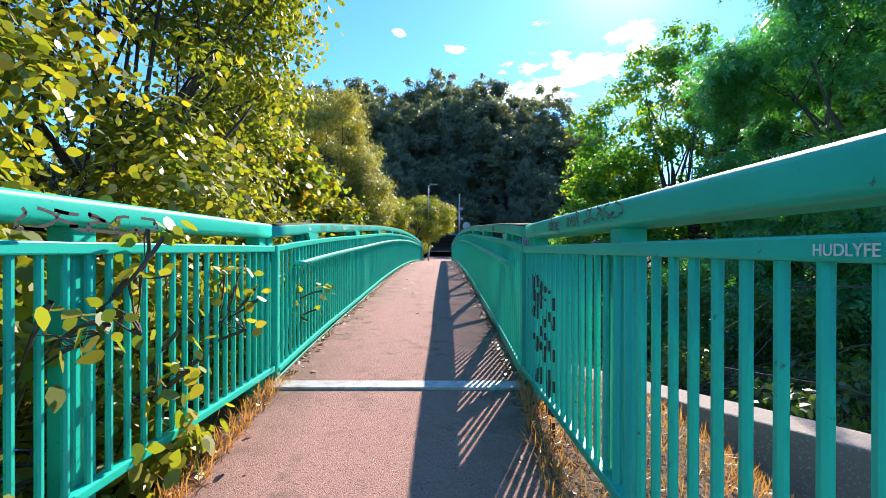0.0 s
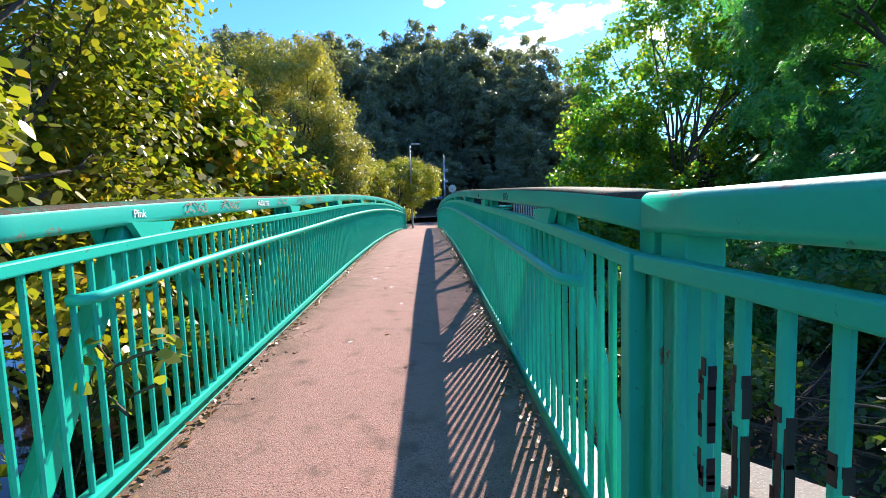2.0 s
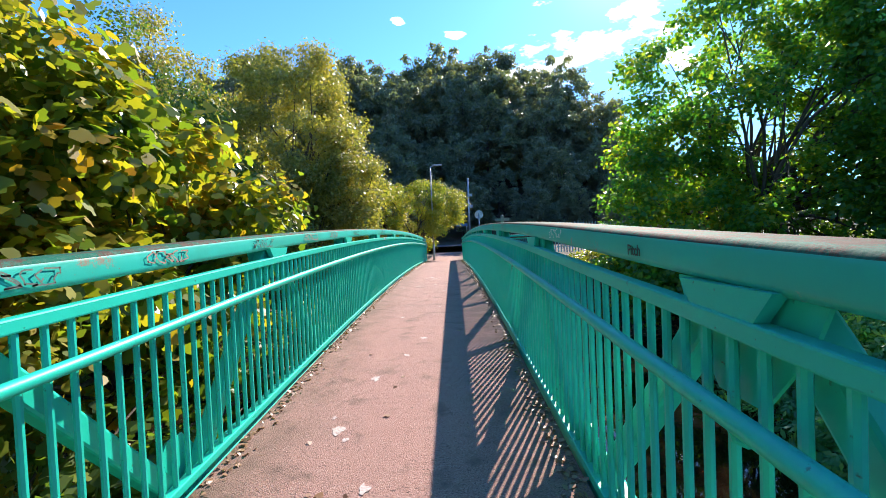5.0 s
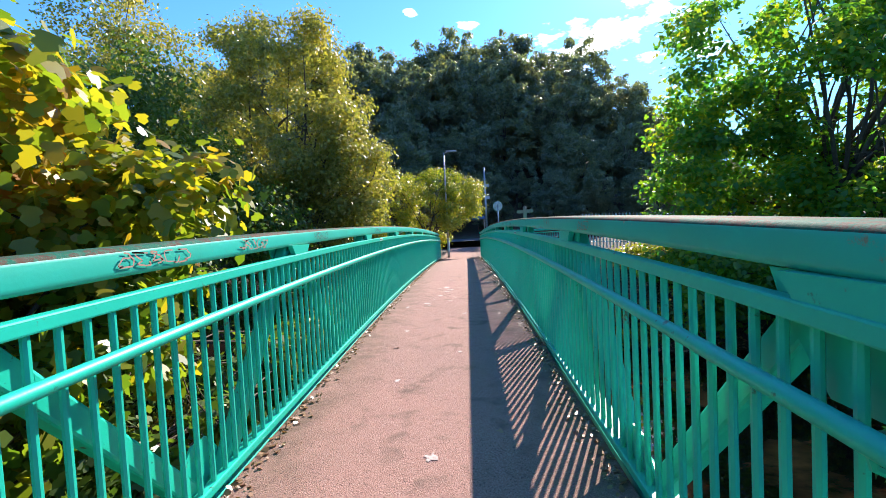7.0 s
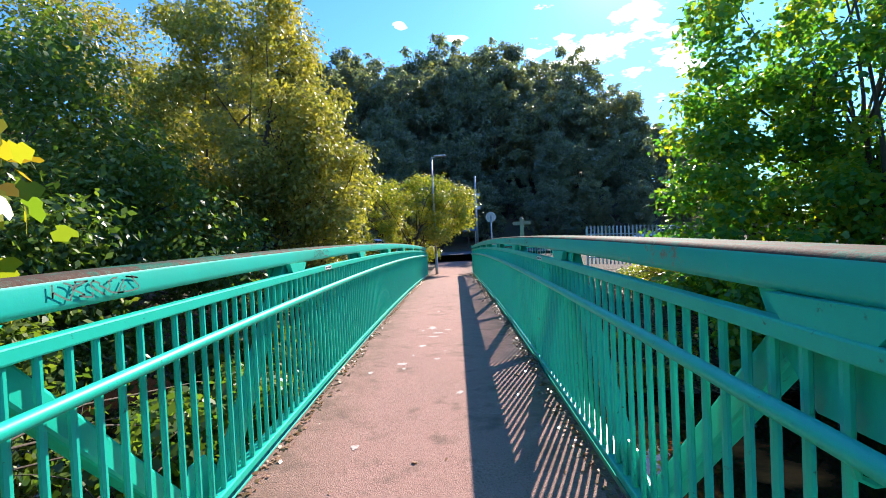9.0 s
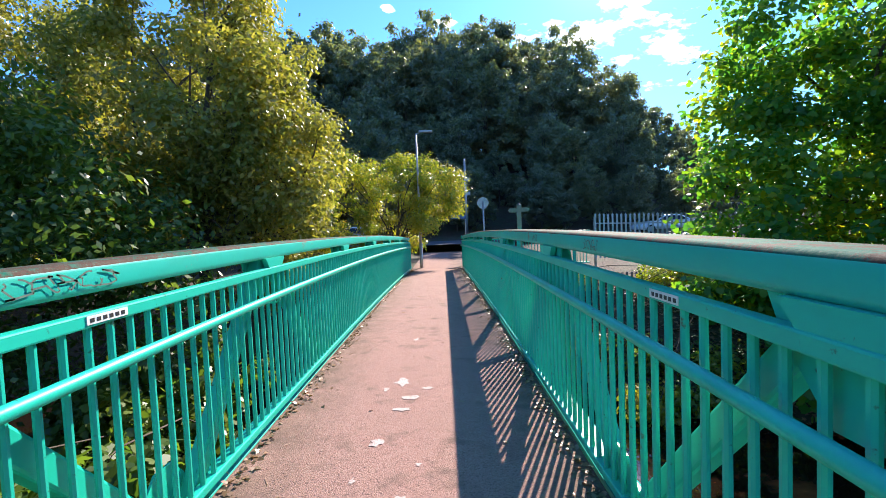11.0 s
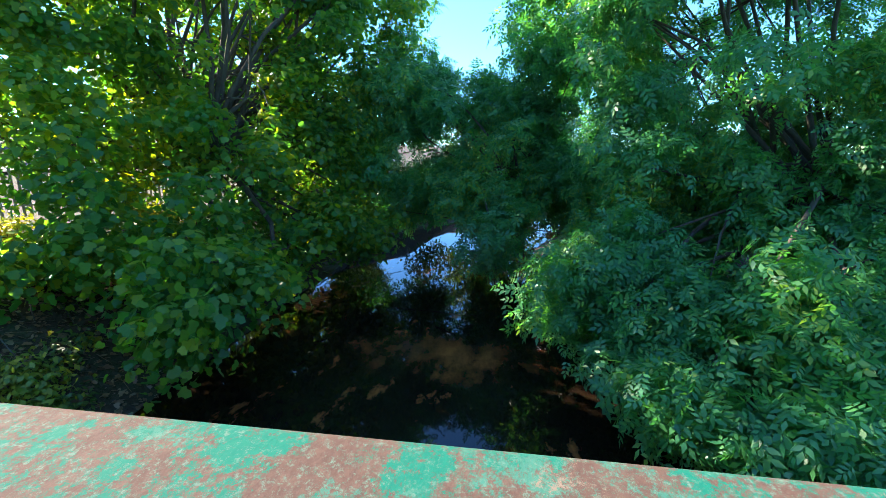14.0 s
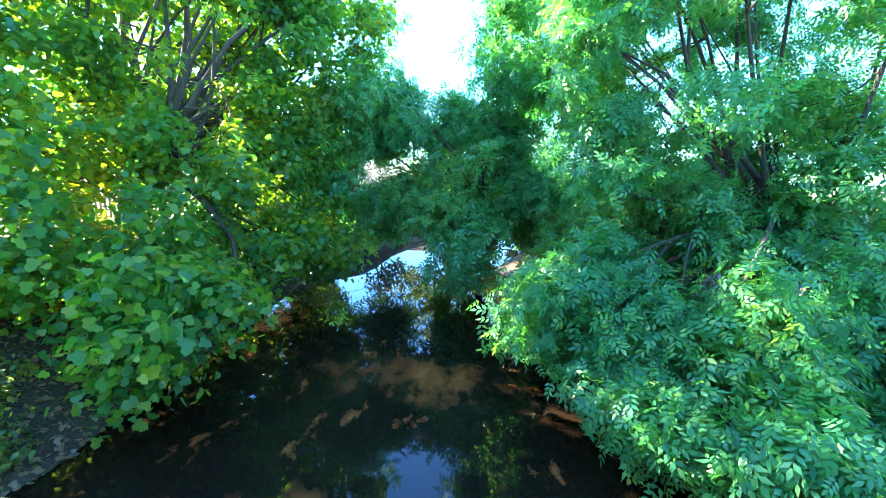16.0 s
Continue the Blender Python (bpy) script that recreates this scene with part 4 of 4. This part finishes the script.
def palisade(a, b, top_a, top_b, h):
    f = thing("palisade_fence", label="pale galvanised palisade fence with split pointed tops", category="fence")
    a, b = Vector(a), Vector(b)
    n = int((b - a).length / 0.155)
    ang = math.degrees(math.atan2(b.y - a.y, b.x - a.x))
    bm = bmesh.new()
    pts = [(-0.034, 0), (0.034, 0), (0.034, h - 0.12), (0.045, h - 0.05), (0.02, h - 0.06), (0.0, h), (-0.02, h - 0.06), (-0.045, h - 0.05), (-0.034, h - 0.12)]
    p = [bm.verts.new((u, -0.006, v)) for u, v in pts]
    q = [bm.verts.new((u, 0.006, v)) for u, v in pts]
    bm.faces.new(p)
    bm.faces.new(q[::-1])
    for j in range(len(pts)):
        bm.faces.new((p[j], p[(j + 1) % len(pts)], q[(j + 1) % len(pts)], q[j]))
    bmesh.ops.recalc_face_normals(bm, faces=bm.faces)
    first = part("pale", bm, STEEL, f)
    for i in range(n + 1):
        t = i / n
        o = first if i == 0 else new("pale", first.data)
        c = a.lerp(b, t)
        o.parent = f
        o.matrix_basis = pose(c.x, c.y, top_a + (top_b - top_a) * t - h, 0, 0, ang)
    for dz in (0.3, 1.35):
        bm = bmesh.new()
        sweep(bm, [(a.x, a.y + 0.03, top_a - h + dz), (b.x, b.y + 0.03, top_b - h + dz)], rounded(0.045, 0.045, 0.006, 1))
        part("rail", bm, STEEL, f)
    k = max(2, round((b - a).length / 2.75))
    for i in range(k + 1):
        t = i / k
        c = a.lerp(b, t)
        zt = top_a + (top_b - top_a) * t
        bm = bmesh.new()
        box(bm, (c.x - 0.04, c.y + 0.06, zt - h - 0.6), (c.x + 0.04, c.y + 0.12, zt - 0.15), 0.004)
        part("post", bm, STEEL, f)


palisade((5.89, 32.6), (12.3, 30.4), 2.62, 2.40, 1.75)
palisade((12.4, 30.36), (19.0, 28.9), 2.39, 2.15, 1.75)


def car(x, y, z, turn, paint, label):
    """A two-door saloon; its nose points along -x before turning."""
    c = thing("car", (x, y, z), turn, label, "car")
    side = [(-2.2, 0.42), (-2.15, 0.62), (-1.9, 0.74), (-0.95, 0.9), (-0.2, 1.3), (0.45, 1.38), (1.1, 1.3), (1.75, 0.98), (2.15, 0.93), (2.25, 0.6), (2.2, 0.34), (-2.1, 0.28)]
    bm = bmesh.new()
    ws = []
    for w, k in ((-0.88, 0.97), (-0.8, 1.0), (0.8, 1.0), (0.88, 0.97)):
        ws.append([bm.verts.new((px, w * (1 - 0.24 * max(0, pz - 0.9) / 0.48), 0.3 + (pz - 0.3) * k)) for px, pz in side])
    for p, q in zip(ws, ws[1:]):
        for j in range(len(side)):
            bm.faces.new((p[j], p[(j + 1) % len(side)], q[(j + 1) % len(side)], q[j]))
    bm.faces.new(ws[0])
    bm.faces.new(ws[-1][::-1])
    bmesh.ops.recalc_face_normals(bm, faces=bm.faces)
    bmesh.ops.bevel(bm, geom=[e for e in bm.edges if e.calc_face_angle(0) > 0.5], offset=0.04, segments=2, affect="EDGES")
    smooth(part("body", bm, paint, c))
    for sg in (-1, 1):
        bm = bmesh.new()
        pts = [(-0.82, 0.94), (-0.18, 1.25), (0.42, 1.31), (1.0, 1.24), (1.5, 0.98)]
        a = [bm.verts.new((px, sg * 0.9 * (1 - 0.24 * max(0, pz - 0.9) / 0.48) + sg * 0.004, pz - 0.01)) for px, pz in pts]
        bm.faces.new(a)
        part("side_window", bm, CARGLASS, c)
        for wx in (-1.35, 1.38):
            bm = bmesh.new()
            tube(bm, (wx, sg * 0.72, 0.32), (wx, sg * 0.9, 0.32), 0.32, n=24)
            wheel = part("wheel", bm, RUBBER, c)
            bm = bmesh.new()
            tube(bm, (wx, sg * 0.88, 0.32), (wx, sg * 0.915, 0.32), 0.21, 0.2, 16)
            part("rim", bm, STEEL, wheel)
        bm = bmesh.new()
        box(bm, (2.1, sg * 0.5, 0.72), (2.23, sg * 0.84, 0.86), 0.02)
        part("tail_lamp", bm, REDLENS, c)
        bm = bmesh.new()
        box(bm, (-2.17, sg * 0.5, 0.56), (-2.0, sg * 0.82, 0.68), 0.02)
        part("headlamp", bm, STEEL, c)
    bm = bmesh.new()
    vs = [bm.verts.new(p) for p in ((-0.93, -0.7, 0.93), (-0.93, 0.7, 0.93), (-0.24, 0.6, 1.3), (-0.24, -0.6, 1.3))]
    bm.faces.new(vs)
    part("windscreen", bm, CARGLASS, c)


car(-6.4, 45.6, ground_z(-6.4, 47) + 0.05, 0, CARPAINT, "white saloon car on the road beyond the bridge")
car(17.0, 49.6, ground_z(15.5, 47) + 0.05, 0, CARPAINT, "white car parked on the road behind the palisade fence")


# ---- the near end ----
bm = bmesh.new()
for i in range(2):
    sweep(bm, [(1.55 + 0.02 * i, 5.6, -0.35 - 0.9 * i), (3.6, 3.1, -0.35 - 0.9 * i), (5.4, 1.6, -0.35 - 0.9 * i)], rounded(0.42 - 0.08 * i, 0.9, 0.02, 2))
tagged(part("wing_wall", bm, CONC), "weathered concrete wing wall beside the bridge approach", "wall", kind="structure")
bm = bmesh.new()
box(bm, (XL - 0.35, Y0 - 0.4, -3.2), (XR + 0.6, Y0 + 1.3, deck(Y0) - 0.3), 0.02)
tagged(part("abutment", bm, CONC), "concrete bridge abutment under the near end", "abutment", kind="structure")
bm = bmesh.new()
box(bm, (XL - 0.35, Y1 - 1.4, -3.2), (XR + 0.35, Y1 + 0.4, deck(Y1) - 0.3), 0.02)
tagged(part("abutment", bm, CONC), "concrete bridge abutment under the far end", "abutment", kind="structure")


def blades(name, spots_, label, mat_, hmin, hmax, seed):
    rng_ = np.random.default_rng(seed)
    c = np.array(spots_)
    n_ = len(c)
    nrm = np.stack([rng_.normal(size=n_), rng_.normal(size=n_), 0.25 * rng_.random(n_)], 1)
    me = leaf_mesh(name, c, nrm, rng_.uniform(hmin, hmax, n_), [(-0.035, 0), (0.035, 0), (0.012, 0.7), (0, 1)], 0.0, seed)
    co = np.empty(len(me.vertices) * 3, np.float32)
    me.vertices.foreach_get("co", co)
    co = co.reshape(-1, 4, 3)
    base = co[:, :2].mean(1, keepdims=True)
    co[:, :, 2] = base[:, :, 2] + np.abs(co[:, :, 2] - base[:, :, 2])     # blades point up
    me.vertices.foreach_set("co", co.ravel())
    me.update()
    me.materials.append(mat_)
    return tagged(new(name, me), label, "grass", kind="stuff")


rng2 = random.Random(9)
sp = []
for _ in range(5200):
    y = rng2.uniform(-1.0, Y0 - 0.05)
    sgn = rng2.random() < 0.5
    off = abs(rng2.gauss(0, 0.13))
    x = left_edge(y) + 0.14 - off if sgn else right_edge(y) - 0.1 + off
    sp.append((x, y, max(ground_z(x, y), deck(y) - 0.02) if off < 0.16 else ground_z(x, y)))
for _ in range(5200):
    x, y = rng2.uniform(0.8, 2.6), rng2.uniform(0.2, 4.6)
    sp.append((x, y, ground_z(x, y) - 0.01))
blades("grass", sp, "dry orange and green grass along the path edge", GRASSM, 0.05, 0.16, 31)


def litter(name, label, n_, place, size, seed, shape=SYC2, mat_=L_DEAD):
    rng_ = np.random.default_rng(seed)
    c = np.array([place(rng_) for _ in range(n_)])
    nrm = np.stack([0.35 * rng_.normal(size=n_), 0.35 * rng_.normal(size=n_), np.ones(n_)], 1)
    me = leaf_mesh(name, c, nrm, size * rng_.uniform(0.4, 1.2, n_), shape, 0.1, seed)
    me.materials.append(mat_)
    return tagged(new(name, me), label, "leaves", kind="stuff")


def by_edge(r):
    y = r.uniform(Y0 - 3.5, Y1)
    off = abs(r.normal()) * 0.07
    x = XR - 0.05 - off if r.random() < 0.6 else XL + 0.05 + off * 0.8
    return x, y, deck(y) + 0.01


litter("fallen_leaves", "brown crumbled leaves drifted against the parapet foot", 5200, by_edge, 0.04, 33)
litter("fallen_leaves", "scattered single dry leaves on the deck", 130, lambda r: (lambda y: (r.uniform(XL + 0.1, XR - 0.1), y, deck(y) + 0.008))(r.uniform(-1, Y1)), 0.05, 35)
litter("pine_litter", "thin dry stalks lying along the deck edge", 420, lambda r: (lambda y: (XL + 0.06 + abs(r.normal()) * 0.12, y, deck(y) + 0.006))(r.uniform(0, Y1)), 0.16, 37, [(-0.02, 0), (0.02, 0), (0.012, 1), (-0.012, 1)])

def on_bank(r):
    x, y = r.uniform(1.5, 10), r.uniform(24.5, 29.5)
    return x, y, ground_z(x, y) + 0.03


litter("fallen_leaves", "dead brown leaves covering the shaded far bank", 4200, on_bank, 0.13, 39)
litter("twig_litter", "dry twigs and stalks lying on the far bank", 500, on_bank, 0.6, 43, [(-0.015, 0), (0.015, 0), (0.01, 1), (-0.01, 1)])


def splash(x, y, w, l, seed):
    r = random.Random(seed)
    bm = bmesh.new()
    vs = []
    for i in range(13):
        a = 2 * math.pi * i / 13
        q = r.uniform(0.35, 1.0)
        px, py = x + w * 0.5 * q * math.cos(a), y + l * 0.5 * q * math.sin(a)
        vs.append(bm.verts.new((px, py, deck(py) + 0.004)))
    bm.faces.new(vs)
    tagged(part("paint_splash", bm, MARK), "pale dried splash on the tarmac", "stain", group="pale splashes on the deck")


for i, (x, y, w, l) in enumerate([(-0.82, 9.9, 0.12, 0.2), (-0.72, 10.9, 0.1, 0.2), (-0.5, 9.2, 0.08, 0.14), (-0.55, 19.4, 0.2, 0.3), (-0.42, 19.0, 0.22, 0.16), (-0.62, 18.2, 0.14, 0.12), (-0.8, 17.4, 0.16, 0.14), (-0.4, 17.55, 0.14, 0.12), (-1.1, 17.1, 0.08, 0.16),
                                   (-0.35, 12.3, 0.12, 0.14), (-0.5, 11.6, 0.08, 0.1), (-0.3, 8.2, 0.07, 0.12), (-0.75, 13.6, 0.07, 0.1), (-0.15, 16.4, 0.1, 0.12), (-0.5, 21.0, 0.1, 0.14), (-0.7, 6.8, 0.06, 0.1), (-0.2, 14.4, 0.06, 0.1), (-0.9, 15.4, 0.08, 0.1), (-0.5, 18.75, 0.24, 0.1), (-0.68, 19.2, 0.07, 0.16), (-0.3, 19.2, 0.12, 0.08), (-0.75, 17.2, 0.06, 0.1), (-0.7, 17.75, 0.05, 0.08), (-0.74, 9.75, 0.06, 0.1), (-0.9, 10.1, 0.05, 0.07), (-0.32, 17.9, 0.06, 0.05)]):
    splash(x, y, w, l, i)

# stones of the river bed by the near abutment
rs = random.Random(4)
for i in range(46):
    x, y = rs.uniform(-4.5, -1.9), rs.uniform(6.2, 9.5)
    r_ = rs.uniform(0.06, 0.2)
    bm = bmesh.new()
    bmesh.ops.create_icosphere(bm, subdivisions=2, radius=r_)
    for v in bm.verts:
        v.co *= 1 + 0.25 * noise.noise(v.co * (2.2 / r_) + Vector((i, 0, 0)))
        v.co.z *= 0.6
    o = smooth(part("river_stone", bm, STONE))
    o.location = (x, y, ground_z(x, y) + r_ * 0.2)
    tagged(o, "rounded brown stone on the river bank", "stone", group="stones on the bank")


# ---- graffiti ----
def scrawl(name, p, along, up, w, h, mat_, seed, parent, thick=0.006):
    """A loose hand-drawn tag of looping strokes on a flat face."""
    r = random.Random(seed)
    along, up = Vector(along), Vector(up)
    nrm = along.cross(up).normalized()
    bm = bmesh.new()
    n_ = 5
    for k in range(n_):
        pts = []
        x0 = w * k / n_
        for i in range(12):
            t = i / 11
            pts.append((x0 + w / n_ * (0.5 + 0.55 * math.sin(r.uniform(0.6, 1.2) * 6.3 * t + k)), h * (0.5 + 0.48 * math.cos(r.uniform(0.8, 1.1) * 5.5 * t + 2 * k))))
        for (a, b), (c, d) in zip(pts, pts[1:]):
            q = Vector((c - a, d - b))
            if q.length < 1e-4:
                continue
            sd2 = Vector((-q.y, q.x)).normalized() * thick
            vs = [bm.verts.new(Vector(p) + along * u + up * v + nrm * (0.003 + 0.0001 * k)) for u, v in ((a + sd2.x, b + sd2.y), (c + sd2.x, d + sd2.y), (c - sd2.x, d - sd2.y), (a - sd2.x, b - sd2.y))]
            bm.faces.new(vs)
    return part(name, bm, mat_, parent)


def lettering(text, m, size, mat_, parent):
    cu = bpy.data.curves.new("lettering", "FONT")
    cu.body, cu.size, cu.extrude, cu.offset = text, size, 0.0006, size * 0.012
    o = new("lettering", cu)
    cu.materials.append(mat_)
    o.matrix_basis = m
    o.parent = parent
    return o


FACE_L = lambda y, z: pose(XL + 0.009, y, z, 90, 0, 90)
FACE_R = lambda y, z: pose(XR - 0.010, y, z, 90, 0, -90)
lettering("HUDLYFE", pose(XR + 0.019, 1.02, deck(Y0) + 0.012 + MR_LO + 0.014, 90, 0, -90), 0.034, WHITEINK, RAIL_R)
lettering("BiTCh", FACE_R(6.62, deck(6.4) + CH_LO + 0.03), 0.085, BLACKINK, SIDE_R)
lettering("HUDLYFE", FACE_L(6.85, deck(7.0) + CH_LO + 0.035), 0.07, WHITEINK, SIDE_L)
lettering("Pink", FACE_L(5.1, deck(5.2) + CH_LO + 0.035), 0.06, WHITEINK, SIDE_L)
lettering("Pitch", FACE_R(8.6, deck(8.5) + CH_LO + 0.035), 0.06, BLACKINK, SIDE_R)
for i, (y, w, ink) in enumerate([(5.6, 0.3, PINKINK), (6.1, 0.35, PINKINK), (7.4, 0.3, PINKINK), (8.1, 0.4, FADEDINK), (9.0, 0.35, PINKINK), (10.2, 0.4, FADEDINK), (11.4, 0.5, PINKINK), (12.4, 0.4, PINKINK), (13.8, 0.4, FADEDINK), (16.6, 0.5, FADEDINK)]):
    scrawl("graffiti_tag", (XL + 0.009, y, deck(y + w / 2) + CH_LO + 0.03), (0, 1, 0), (0, 0, 1), w, 0.065, ink, i, SIDE_L, 0.0035)
for i, (y, w, ink) in enumerate([(10.0, 0.35, WHITEINK), (17.9, 0.25, FADEDINK), (19.4, 0.2, FADEDINK), (13.0, 0.3, PINKINK)]):
    scrawl("graffiti_tag", (XR - 0.010, y, deck(y) + CH_LO + 0.03), (0, -1, 0), (0, 0, 1), w, 0.06, ink, 20 + i, SIDE_R, 0.003)
lettering("elme;", pose(XR + 0.0055, 3.25, deck(Y0) + 0.012 + CH_LO + 0.03, 90, 3, -89.08), 0.13, FADEDINK, RAIL_R)
lettering("aveR", pose(XR + 0.013, 2.82, deck(Y0) + 0.018 + CH_LO + 0.03, 90, 2, -89.08), 0.125, FADEDINK, RAIL_R)
scrawl("graffiti_tag", (XR + 0.019, 2.5, deck(Y0) + 0.02 + CH_LO + 0.03), (0.016, -1, 0), (0, 0, 1), 0.5, 0.07, FADEDINK, 40, RAIL_R, 0.005)
scrawl("graffiti_tag", (XL - 0.02, 1.7, deck(Y0) + CH_LO - 0.02), (0, 1, 0), (0, 0, 1), 0.8, 0.085, BLACKINK, 41, RAIL_L, 0.007)
# black paint daubed on some bars
rb = random.Random(8)
for i in range(6):
    y = Y0 - 0.03 - 0.1 - BARGAP * (2 + i)
    xr = XR + 0.016 * (Y0 - y)
    bm = bmesh.new()
    z0 = deck(Y0) + 1.0 - 0.03 * i
    for k in range(9):
        h = rb.uniform(0.03, 0.1)
        z0 -= h + rb.choice((-0.02, -0.01, -0.01, 0.03, 0.12))
        c = rb.uniform(-0.008, 0.008)
        w = rb.uniform(0.005, 0.0095)
        box(bm, (xr - 0.0172, y + c - w, z0), (xr - 0.0135, y + c + w, z0 + h), 0.0008)
        box(bm, (xr - 0.0168 + w, y - 0.0172, z0 - 0.01), (xr + 0.004 + w, y - 0.0135, z0 + h - 0.02), 0.0008)
    part("black_paint_daub", bm, BLACKINK, RAIL_R, "smear of black paint on a bar")
# stickers on the middle rails
for y, x, sg, side in ((17.0, XL, 1, SIDE_L), (16.9, XR, -1, SIDE_R)):
    bm = bmesh.new()
    box(bm, (x + sg * 0.028, y - 0.11, deck(y) + MR_LO + 0.012), (x + sg * 0.031, y + 0.11, deck(y) + MR_HI - 0.01))
    st = part("sticker", bm, WHITEINK, side, "white sticker with dark writing")
    for k in range(6):
        bm = bmesh.new()
        box(bm, (x + sg * 0.031, y - 0.095 + 0.033 * k, deck(y) + MR_LO + 0.02), (x + sg * 0.0325, y - 0.075 + 0.033 * k, deck(y) + MR_HI - 0.02))
        part("bar_of_writing", bm, BLACKINK, st)
